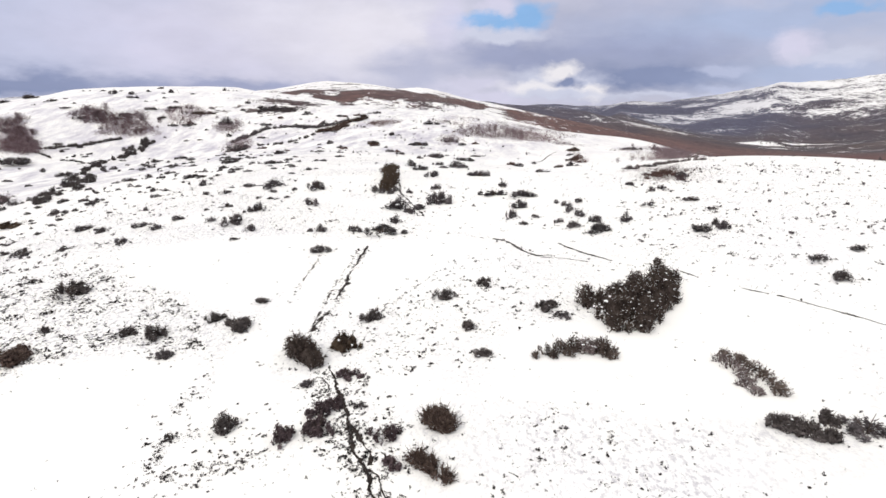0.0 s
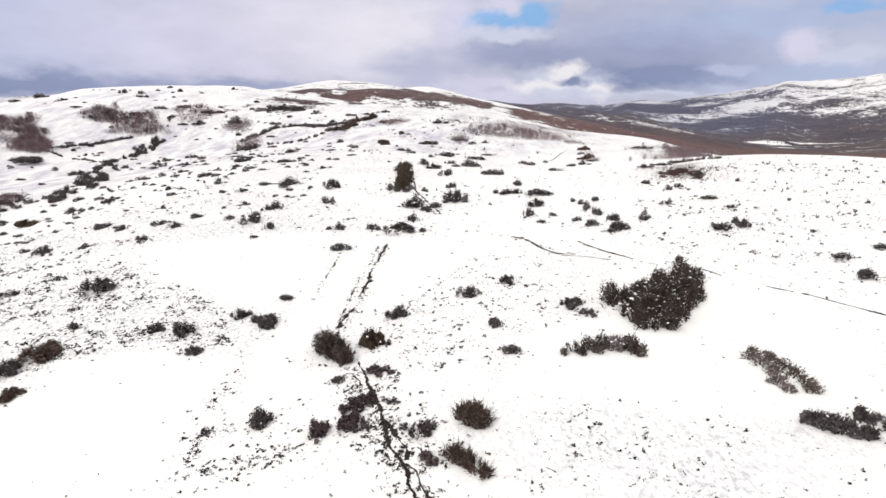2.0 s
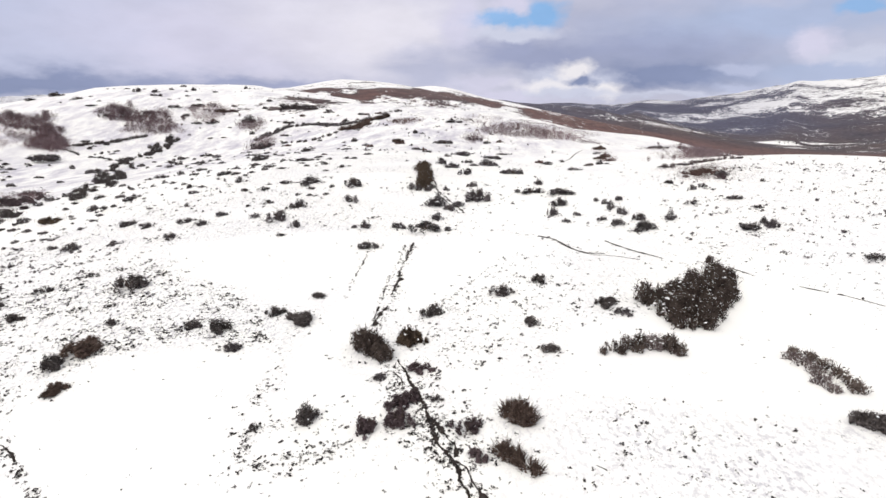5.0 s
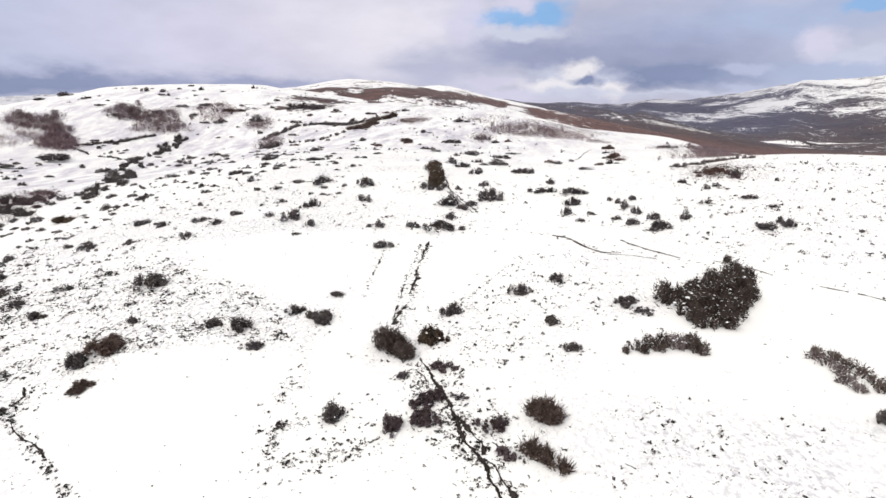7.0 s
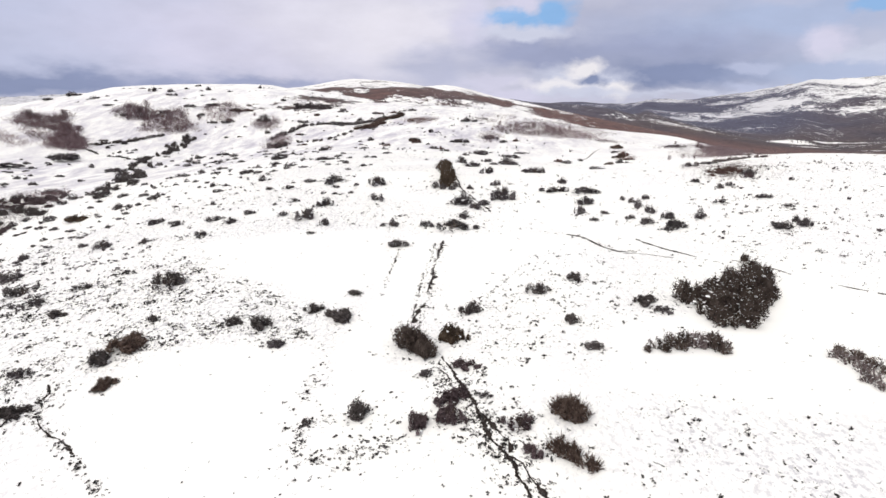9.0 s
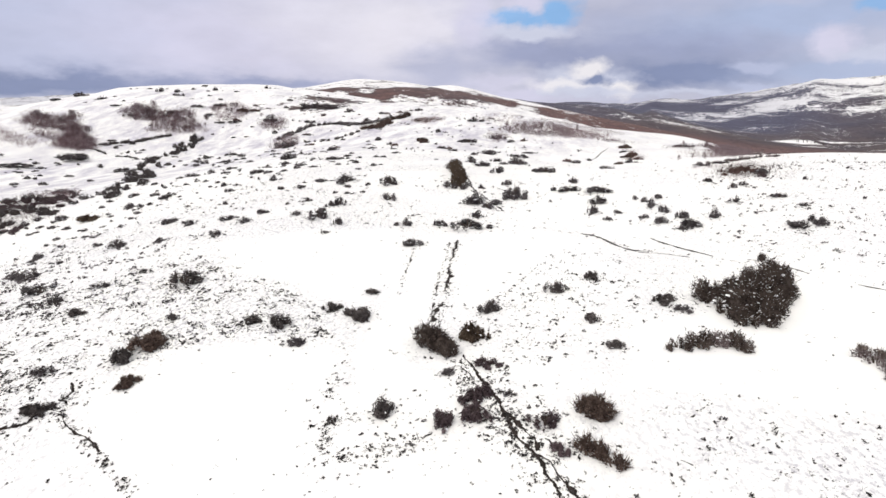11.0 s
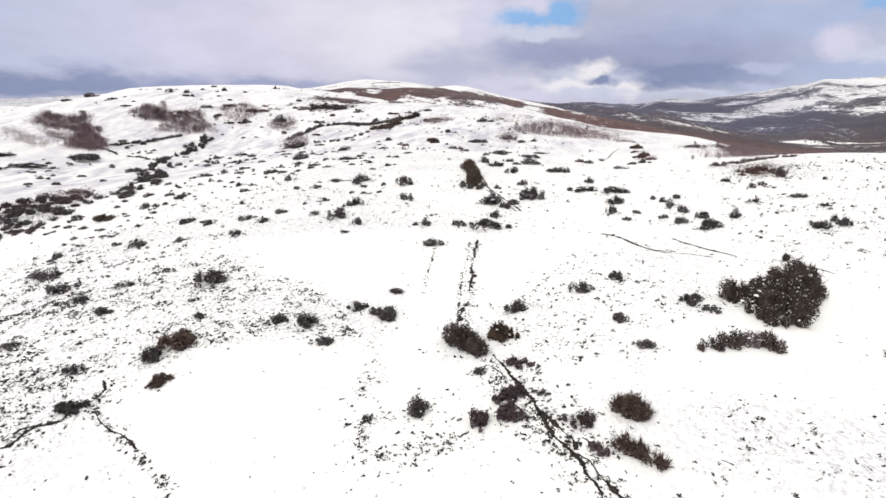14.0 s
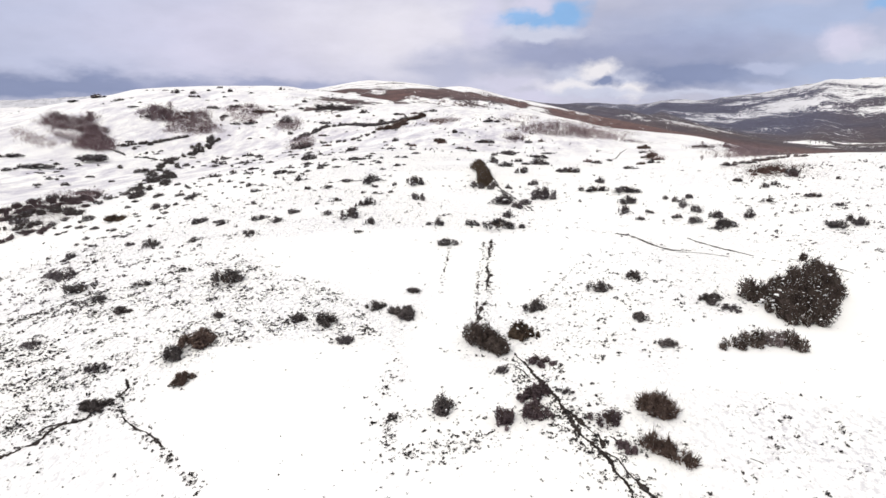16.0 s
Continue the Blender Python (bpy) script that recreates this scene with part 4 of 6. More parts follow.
shrub("d", -19.8, 24.4, 1.49, 1.27, 0.68)
shrub("g", -9.8, 29.4, 1.29, 1.10, 0.54)
shrub("d", 5.1, 30.5, 1.05, 0.90, 0.65)
shrub("d", -18.2, 28.3, 1.44, 1.23, 0.97)
shrub("d", -0.0, 32.7, 1.39, 1.18, 0.95)
shrub("d", -11.3, 31.9, 1.61, 1.37, 0.80)
shrub("d", -7.2, 32.8, 2.06, 1.75, 0.86)
shrub("b", -17.8, 29.8, 2.34, 1.99, 0.93)
shrub("d", -12.9, 32.1, 1.12, 0.95, 0.60)
shrub("g", -21.8, 27.6, 1.13, 0.96, 0.67)
shrub("g", 10.0, 31.7, 1.14, 0.97, 0.54)
shrub("d", -9.0, 33.9, 1.45, 1.23, 0.61)
shrub("d", 9.4, 32.8, 1.63, 1.38, 0.68)
shrub("d", 3.9, 35.1, 1.81, 1.54, 0.76)
shrub("d", -17.7, 32.7, 0.87, 0.74, 0.54)
shrub("d", -7.0, 36.4, 0.97, 0.82, 0.44)
shrub("d", 6.4, 36.9, 1.25, 1.06, 0.72)
shrub("g", -27.4, 30.9, 1.31, 1.11, 0.55)
shrub("d", -24.2, 34.2, 1.33, 1.13, 0.56)
shrub("d", -19.4, 38.1, 2.95, 2.50, 1.23)
shrub("d", 27.0, 35.4, 1.64, 1.39, 0.68)
shrub("g", 27.4, 38.3, 1.45, 1.23, 0.60)
shrub("m", -27.2, 36.8, 1.22, 1.16, 0.67)
shrub("m", -25.4, 38.7, 1.40, 1.33, 0.65)
shrub("m", 30.2, 38.9, 0.90, 0.86, 0.46)
shrub("m", -5.4, 46.6, 1.59, 1.51, 0.93)
shrub("m", -30.1, 39.5, 2.20, 2.08, 1.03)
shrub("m", -12.8, 49.2, 0.73, 0.69, 0.37)
shrub("m", 15.6, 48.2, 0.88, 0.83, 0.54)
shrub("m", -1.1, 51.7, 3.50, 3.33, 1.19)
shrub("m", -6.4, 51.8, 1.63, 1.55, 0.82)
shrub("m", -3.5, 52.1, 1.26, 1.20, 0.82)
shrub("m", -12.1, 51.7, 1.01, 0.96, 1.03)
shrub("m", 16.4, 48.8, 1.90, 1.81, 1.25)
shrub("m", 23.3, 46.2, 1.75, 1.60, 0.95)
shrub("m", -22.1, 49.8, 1.29, 1.23, 0.66)
shrub("g", 14.7, 50.7, 1.74, 1.48, 0.73)
shrub("g", 24.9, 46.0, 1.74, 1.48, 0.85)
shrub("g", 24.7, 46.9, 0.82, 0.70, 0.83)
shrub("g", 10.9, 52.8, 0.82, 0.70, 0.56)
shrub("m", -0.2, 54.9, 1.33, 1.26, 1.05)
shrub("m", -14.3, 54.0, 2.66, 2.53, 1.33)
shrub("m", 18.9, 50.6, 1.33, 1.26, 1.07)
shrub("m", 13.9, 52.5, 0.80, 0.76, 0.60)
shrub("m", 16.7, 51.5, 1.33, 1.27, 1.07)
shrub("m", -27.0, 50.3, 1.08, 1.02, 0.55)
shrub("m", -20.9, 53.5, 1.50, 1.42, 0.75)
shrub("g", -35.8, 45.6, 3.67, 2.57, 1.33)
shrub("g", 12.2, 55.0, 0.98, 0.84, 0.44)
shrub("m", 15.9, 54.0, 1.10, 1.05, 0.96)
shrub("m", 10.2, 55.6, 1.10, 1.05, 1.33)
shrub("m", -16.6, 55.1, 1.38, 1.31, 0.69)
shrub("g", 25.9, 50.6, 1.00, 0.85, 0.46)
shrub("m", 0.8, 58.6, 1.56, 1.48, 0.93)
shrub("m", 15.5, 56.1, 1.28, 1.22, 0.98)
shrub("m", -23.2, 55.5, 1.85, 1.76, 0.68)
shrub("m", -20.3, 56.6, 1.43, 1.35, 0.72)
shrub("g", -31.5, 51.6, 2.17, 1.84, 0.98)
shrub("m", -13.4, 58.7, 1.86, 1.77, 1.10)
shrub("m", 22.1, 54.4, 1.44, 1.37, 0.51)
shrub("m", -0.2, 60.5, 3.96, 3.76, 1.28)
shrub("m", 25.5, 53.7, 1.32, 1.26, 0.60)
shrub("m", -26.8, 55.8, 0.93, 0.88, 0.68)
shrub("m", 15.4, 58.0, 1.06, 1.01, 0.85)
shrub("m", 11.4, 59.2, 2.39, 2.27, 1.09)
shrub("m", -8.9, 60.9, 1.73, 1.64, 1.10)
shrub("g", 14.9, 59.5, 0.85, 0.72, 0.54)
shrub("m", 17.0, 59.0, 1.22, 1.16, 0.56)
shrub("m", 3.6, 62.4, 2.87, 2.73, 2.17)
shrub("g", -27.4, 56.8, 1.84, 1.29, 0.55)
shrub("m", 23.7, 58.9, 0.99, 0.94, 0.77)
shrub("m", -15.0, 64.0, 0.71, 0.67, 0.44)
shrub("g", -35.9, 55.6, 1.27, 1.08, 0.61)
shrub("m", 24.8, 59.3, 0.85, 0.81, 0.62)
shrub("m", 12.4, 64.1, 3.44, 3.27, 0.93)
shrub("g", -30.4, 59.7, 1.15, 0.98, 0.79)
shrub("m", 29.7, 57.8, 0.72, 0.69, 0.47)
shrub("m", 9.3, 65.3, 2.89, 2.75, 0.94)
shrub("m", 0.4, 67.3, 1.03, 0.97, 0.61)
shrub("m", 22.9, 62.9, 1.18, 1.12, 0.62)
shrub("m", 28.0, 62.6, 1.33, 1.27, 1.15)
shrub("m", -12.2, 67.8, 0.89, 0.85, 0.64)
shrub("m", -26.9, 64.5, 0.75, 0.71, 0.64)
shrub("m", -9.9, 68.8, 3.00, 2.85, 1.37)
shrub("r", 27.9, 64.0, 1.08, 0.92, 0.61)
shrub("m", 3.4, 69.4, 1.21, 1.15, 0.99)
shrub("m", 28.0, 62.7, 1.37, 1.30, 1.00)
shrub("r", 25.2, 64.6, 0.96, 0.81, 0.49)
shrub("m", -19.9, 68.7, 2.00, 1.90, 0.53)
shrub("r", 28.0, 63.8, 0.96, 0.82, 0.64)
shrub("r", 26.6, 66.2, 1.52, 1.29, 0.74)
shrub("r", 25.8, 66.7, 0.97, 0.82, 0.50)
shrub("r", 27.7, 66.1, 1.80, 1.53, 0.87)
shrub("m", 10.8, 69.9, 1.55, 1.47, 1.17)
shrub("r", 26.4, 65.1, 1.66, 1.41, 0.74)
shrub("m", -22.2, 68.9, 1.09, 1.03, 0.65)
shrub("m", -15.0, 70.7, 3.73, 3.55, 1.01)
shrub("r", 27.6, 65.3, 1.40, 1.19, 0.90)
shrub("m", -18.2, 71.6, 1.59, 1.51, 0.72)
shrub("g", 26.6, 73.8, 2.27, 1.59, 0.50)
shrub("g", 28.8, 73.7, 2.29, 1.60, 0.50)
shrub("m", 2.8, 78.9, 2.23, 2.12, 1.28)
shrub("m", -25.3, 76.5, 1.73, 1.64, 0.90)
shrub("m", 8.9, 80.1, 2.99, 2.84, 1.14)
shrub("m", -32.9, 79.3, 1.11, 1.05, 1.01)
shrub("m", 17.5, 83.8, 2.44, 2.32, 0.64)
shrub("m", 1.1, 87.1, 3.41, 3.24, 1.02)
shrub("o", -48.8, 75.2, 3.44, 2.41, 1.08)
shrub("m", -45.2, 78.2, 2.52, 2.39, 0.84)
shrub("m", -40.7, 79.4, 2.13, 2.03, 0.84)
shrub("m", -30.7, 86.9, 2.97, 2.82, 0.86)
shrub("m", -25.0, 88.7, 2.58, 2.45, 0.68)
shrub("m", -0.6, 92.7, 2.01, 1.91, 1.57)
shrub("g", -44.3, 83.7, 2.18, 1.52, 0.65)
shrub("m", 6.3, 94.0, 5.13, 4.87, 1.35)
shrub("m", -54.8, 78.4, 1.44, 1.37, 1.33)
shrub("m", -21.5, 94.4, 3.13, 2.97, 0.83)
shrub("m", -61.6, 75.7, 2.62, 2.49, 1.02)
shrub("b", 22.0, 95.2, 1.53, 1.30, 0.69)
shrub("m", 3.5, 98.7, 1.72, 1.63, 0.93)
shrub("m", 24.6, 98.6, 2.20, 2.09, 1.00)
shrub("m", -61.3, 84.0, 1.68, 1.59, 0.90)
shrub("m", -66.8, 81.7, 2.83, 2.69, 1.74)
shrub("m", 16.8, 103.0, 3.19, 3.03, 0.84)
shrub("g", 43.2, 97.2, 3.09, 2.16, 0.68)
shrub("m", -66.7, 88.6, 2.38, 2.27, 1.08)
shrub("m", -32.2, 106.1, 3.58, 3.40, 1.63)
shrub("m", -68.9, 87.4, 2.99, 2.84, 1.36)
shrub("r", 28.3, 107.6, 1.94, 1.65, 0.74)
shrub("m", -61.6, 94.3, 1.57, 1.50, 0.60)
shrub("m", 20.4, 109.2, 1.21, 1.15, 0.55)
shrub("m", -59.5, 96.3, 1.95, 1.85, 0.55)
shrub("m", -66.1, 92.5, 1.71, 1.62, 0.65)
shrub("m", 8.3, 113.5, 3.72, 3.53, 0.89)
shrub("m", 3.1, 116.8, 4.57, 4.34, 1.37)
shrub("b", 28.3, 114.0, 2.53, 2.15, 1.03)
shrub("m", -59.8, 104.1, 1.55, 1.48, 0.47)
shrub("m", -3.8, 119.2, 2.33, 2.21, 0.70)
shrub("r", 29.8, 117.2, 3.04, 2.59, 1.27)
shrub("m", -74.5, 100.6, 2.02, 1.92, 0.60)
shrub("g", -72.6, 105.5, 4.92, 3.44, 1.11)
shrub("m", 29.6, 123.9, 2.21, 2.10, 0.75)
shrub("m", -64.3, 113.4, 3.93, 3.73, 2.56)
shrub("r", 32.2, 131.8, 2.89, 2.02, 0.95)
shrub("b", 32.0, 131.1, 2.90, 2.46, 1.21)
shrub("m", -0.7, 138.9, 4.22, 4.01, 1.36)
shrub("b", -11.0, 141.0, 3.56, 3.03, 1.35)
shrub("g", 45.6, 136.5, 4.74, 3.32, 1.04)
shrub("g", 54.1, 134.3, 4.21, 2.95, 0.93)
shrub("m", 6.1, 146.1, 3.80, 3.61, 1.47)
shrub("m", 52.2, 138.4, 2.59, 2.46, 0.87)
shrub("g", -88.1, 131.6, 3.05, 2.13, 0.69)
shrub("m", -80.2, 139.5, 5.21, 4.95, 1.56)
shrub("m", -58.0, 155.1, 3.22, 3.06, 1.46)
shrub("m", -69.0, 152.4, 2.53, 2.40, 0.96)
shrub("m", -106.6, 131.5, 4.37, 4.15, 0.98)
shrub("m", -68.7, 157.7, 3.35, 3.18, 1.33)
shrub("m", -104.9, 137.2, 7.44, 7.07, 1.64)
shrub("m", -81.1, 153.8, 3.00, 2.85, 2.49)
shrub("m", -63.4, 161.9, 3.76, 3.57, 1.53)
shrub("m", -103.3, 142.8, 2.28, 2.16, 1.03)
shrub("m", -50.5, 169.0, 5.72, 5.44, 2.46)
shrub("m", 1.0, 178.9, 5.04, 4.79, 1.57)
shrub("m", -100.7, 152.0, 11.79, 11.20, 2.59)
shrub("m", -118.3, 148.1, 6.12, 5.82, 1.47)
shrub("m", -82.5, 173.6, 6.23, 5.92, 1.68)
shrub("m", -83.3, 185.7, 3.52, 3.34, 2.32)
shrub("m", -52.8, 204.8, 5.51, 5.23, 1.45)
shrub("m", -66.9, 207.8, 8.05, 7.65, 3.21)
shrub("m", -77.7, 206.0, 4.78, 4.54, 1.29)
shrub("m", -82.8, 204.4, 3.83, 3.64, 1.29)
shrub("g", -42.4, 219.3, 4.33, 3.03, 1.17)
shrub("m", -106.5, 204.9, 5.01, 4.76, 1.96)
shrub("b", -76.7, 220.1, 4.52, 3.16, 1.22)
shrub("b", -80.3, 219.0, 5.42, 3.80, 1.63)
shrub("g", -50.3, 227.9, 7.69, 5.38, 1.83)
shrub("m", -112.4, 205.5, 6.10, 5.80, 1.83)
shrub("g", -57.9, 229.5, 9.17, 6.42, 2.02)
shrub("m", -61.6, 231.8, 5.21, 4.95, 1.41)
shrub("g", -97.3, 221.3, 7.03, 4.92, 1.55)
shrub("g", -90.5, 224.8, 7.04, 4.93, 1.55)
shrub("m", -68.9, 239.2, 3.24, 3.08, 1.37)
shrub("m", -124.4, 217.1, 4.35, 4.13, 0.98)
shrub("m", -136.5, 229.3, 4.64, 4.41, 1.77)
shrub("m", -113.8, 242.9, 4.08, 3.87, 1.80)
shrub("m", -121.4, 244.2, 4.15, 3.94, 2.72)
shrub("m", -85.9, 265.7, 3.03, 2.88, 1.57)
shrub("m", -110.7, 261.7, 2.47, 2.35, 1.28)
shrub("m", -160.3, 238.4, 6.24, 5.93, 1.69)
shrub("m", -153.6, 243.9, 7.52, 7.14, 2.88)
shrub("m", -47.6, 66.9, 1.27, 1.08, 0.53)
shrub("m", -43.4, 61.5, 1.09, 0.92, 0.46)
shrub("g", -47.2, 64.5, 0.92, 0.79, 0.39)
shrub("m", -43.2, 57.7, 1.80, 1.53, 0.76)
shrub("g", -36.1, 50.3, 1.07, 0.91, 0.45)
shrub("g", -53.2, 74.4, 1.59, 1.35, 0.67)
shrub("m", -55.1, 79.6, 1.49, 1.27, 0.63)
shrub("m", -55.5, 77.9, 1.29, 1.10, 0.54)
shrub("g", -55.0, 72.5, 1.05, 0.90, 0.44)
shrub("g", -30.8, 59.4, 1.93, 1.64, 0.81)
shrub("g", -27.0, 55.4, 0.95, 0.80, 0.40)
shrub("g", -27.0, 49.8, 0.98, 0.83, 0.41)
shrub("m", -21.9, 49.0, 0.82, 0.70, 0.35)
shrub("m", -44.6, 77.0, 1.20, 1.02, 0.50)
shrub("m", -43.2, 77.2, 1.19, 1.01, 0.50)
shrub("p", -66.0, 88.0, 2.12, 1.81, 0.89)
shrub("p", -63.6, 88.0, 1.68, 1.43, 0.71)
shrub("m", -59.5, 80.6, 1.93, 1.64, 0.81)
shrub("p", -61.6, 88.5, 1.87, 1.59, 0.79)
shrub("m", -60.4, 89.9, 2.30, 1.96, 0.97)
shrub("m", -59.8, 78.3, 2.09, 1.78, 0.88)
shrub("m", -55.8, 75.9, 1.09, 0.93, 0.46)
shrub("g", -49.8, 72.1, 1.52, 1.29, 0.64)
shrub("m", -60.3, 93.2, 2.79, 2.37, 1.17)
shrub("p", -67.9, 95.6, 2.95, 2.50, 1.24)
shrub("m", -75.3, 101.4, 3.17, 2.70, 1.33)
shrub("p", -69.1, 102.5, 2.39, 2.03, 1.00)
shrub("g", -51.3, 82.2, 1.31, 1.11, 0.55)
shrub("p", 27.5, 61.5, 1.15, 1.0, 0.85)


def scatter_scrub(count, x0, x1, y0, y1, kinds, seed, size=1.0):
    """Single clumps strewn in streaks over a stretch of the slope."""
    rng = random.Random(seed)
    done = 0
    while done < count:
        x, y = rng.uniform(x0, x1), rng.uniform(y0, y1)
        streak = float(ripple(np.array([x * 0.35]), np.array([y]), 9.0, 3, seed)[0])
        if abs(x) > 0.78 * y or streak < 0.08:
            continue
        w = rng.uniform(0.7, 2.3) * (0.7 + y / 250) * size
        shrub(rng.choice(kinds), x, y, w, w * 0.75, w * rng.uniform(0.28, 0.5))
        done += 1


scatter_scrub(70, -110, -20, 75, 150, "mmggd", 3)
scatter_scrub(60, -110, -15, 150, 215, "mmgr", 4)
scatter_scrub(30, -140, -40, 222, 252, "mmg", 5)
scatter_scrub(22, -30, 30, 85, 165, "mgr", 6)
scatter_scrub(110, -75, -12, 52, 110, "mggggg", 8, 0.6)
scatter_scrub(60, -110, -30, 110, 200, "mmgg", 9, 0.6)


# ---------------------------------------------------------------- bare birches
def birch_meshes(seed, pale):
    rng = np.random.default_rng(seed)
    pr = random.Random(seed)
    bend = [(0, 0, -0.06), (pr.uniform(-.02, .02), pr.uniform(-.02, .02), 0.3), (pr.uniform(-.05, .05), pr.uniform(-.05, .05), 0.65), (pr.uniform(-.07, .07), pr.uniform(-.07, .07), 0.97)]
    trunk = mesh_from("trunk", *tube(bend, [0.022, 0.016, 0.010, 0.002], 6), M_BIRCHBARK)
    limbs, tb, tt = [], [], []
    for i in range(26):
        z = 0.06 + 0.82 * i / 26 + pr.uniform(-0.03, 0.03)
        a = i * 2.4 + pr.uniform(-0.5, 0.5)
        ln = (0.46 - 0.30 * (z - 0.1)) * pr.uniform(0.7, 1.2)
        c, s = math.cos(a), math.sin(a)
        p0, p1, p2 = (0, 0, z), (ln * 0.55 * c, ln * 0.55 * s, z + ln * 0.28), (ln * c, ln * s, z + ln * 0.6)
        limbs.append(tube([p0, p1, p2], [0.009, 0.006, 0.002], 3))
        for k in range(22 if pale else 30):
            f = pr.uniform(0.1, 1.0)
            q = np.array(p0) + (np.array(p2) - np.array(p0)) * f
            tb.append(q)
            tt.append(q + np.array([c * 0.05, s * 0.05, 0.07]) + rng.normal(0, 0.075, 3))
    tb, tt = np.array(tb), np.array(tt)
    crown = mesh_from("crown", *join([blades(tb, tt, rng.uniform(0.0045, 0.010, len(tb)), rng)] + limbs), M_PALE if pale else M_BIRCH)
    return trunk, crown


birch_first, birch_count = {}, 0


def birch(x, y, tall, pale=False):
    global birch_count
    birch_count += 1
    v = (birch_count % 5, pale)
    sc = tall * (0.9 + 0.2 * ((birch_count * 37) % 10) / 10)
    place = pose(x, y, ground_at(x, y), 0, 0, (birch_count * 137.5) % 360)
    if v not in birch_first:
        t = new("birch_tree")
        tr, tw = birch_meshes(50 + v[0], pale)
        part("trunk", tr, t, "pale thin birch trunk")
        tagged(part("crown", tw, t, "leafless purple-brown twigs"), kind="stuff")
        t.matrix_basis = place @ Matrix.Diagonal((sc * (1.0 if pale else 1.3), sc * (1.0 if pale else 1.3), sc, 1))
        tagged(t, "thin pale leafless birch sapling on the snowy brow" if pale else "leafless purple-brown birch tree in a grove on the snowy hill", "tree", "bare birch groves")
        birch_first[v] = (t, sc)
        return t
    t, ps = birch_first[v]
    return copy_thing(t, place @ Matrix.Diagonal((sc / ps, sc / ps, sc / ps, 1)))


def grove(points, count, spread, tall, seed, pale=False):
    """Trees scattered along a line of the plan."""
    rng = random.Random(seed)
    for i in range(count):
        k = rng.uniform(0, len(points) - 1.001)
        j = int(k)
        f = k - j
        x = points[j][0] + (points[j + 1][0] - points[j][0]) * f + rng.gauss(0, spread)
        y = points[j][1] + (points[j + 1][1] - points[j][1]) * f + rng.gauss(0, spread)
        birch(x, y, tall * rng.uniform(0.5, 1.25), pale)


def bare_shoots(name, label, at, tall, material, category, group, rng):
    """Bare upright shoots and their side twigs at those places."""
    n = len(at)
    c = np.array([at[:, 0].mean(), at[:, 1].mean(), 0])
    c[2] = ground_at(c[0], c[1])
    base = np.column_stack([at, height(at[:, 0], at[:, 1]) - 0.05]) - c
    grow = 0.62 + 0.38 * ripple(at[:, 0], at[:, 1], 3.5, 2, 58)
    up = rng.normal(0, 0.45, (n, 3))
    up[:, 2] = 1
    tip = base + up * (tall * grow * rng.lognormal(0, 0.25, n))[:, None]
    thing = new(name)
    thing.location = c
    stems = blades(base, tip, tall * rng.uniform(0.005, 0.011, n), rng)
    f = rng.uniform(0.1, 1.0, (n * 5, 1))
    b5, t5 = np.repeat(base, 5, 0), np.repeat(tip, 5, 0)
    start = b5 + (t5 - b5) * f
    side = rng.normal(0, 0.2, (n * 5, 3)) * tall
    side[:, 2] = np.abs(side[:, 2]) * 0.7
    twigs = blades(start, start + side, tall * rng.uniform(0.008, 0.017, n * 5), rng)
    tagged(part("stemwork", mesh_from("stemwork", *stems, material), thing), kind="stuff")
    tagged(part("brushwood", mesh_from("brushwood", *twigs, material), thing), kind="stuff")
    return tagged(thing, label, category, group)


def thicket(name, label, points, spread, tall, count, material, category="thicket", group="bare thickets on the hill"):
    """A swath of bare shoots along a line of the plan."""
    rng = np.random.default_rng(count + int(abs(points[0][0]) * 7))
    P = np.array(points, float)
    k = rng.uniform(0, len(P) - 1.001, count)
    j = k.astype(int)
    at = P[j] + (P[j + 1] - P[j]) * (k - j)[:, None] + rng.normal(0, spread, (count, 2))
    at = at[ripple(at[:, 0], at[:, 1], 2.2 + 2 * tall, 3, 55) > rng.uniform(-0.15, 0.22, len(at))]
    return bare_shoots(name, label, at, tall, material, category, group, rng)


def thicket_in(name, label, outline, tall, per_metre, material):
    """A bare thicket that fills a stretch of the plan, ragged at its edges."""
    rng = np.random.default_rng(int(abs(outline[0][0]) * 13 + abs(outline[0][1])))
    P = np.array(outline)
    lo, hi = P.min(0) - 1.5, P.max(0) + 1.5
    at = rng.uniform(lo, hi, (int(3.6 * per_metre * (hi - lo).prod()), 2))
    thick = field(at[:, 0], at[:, 1], outline, 2.2) * (0.62 + 0.7 * ripple(at[:, 0], at[:, 1], 3.2, 3, 55))
    at = at[thick > rng.uniform(0, 0.75, len(at))]
    return bare_shoots(name, label, at, tall, material, "thicket", "bare thickets on the hill", rng)


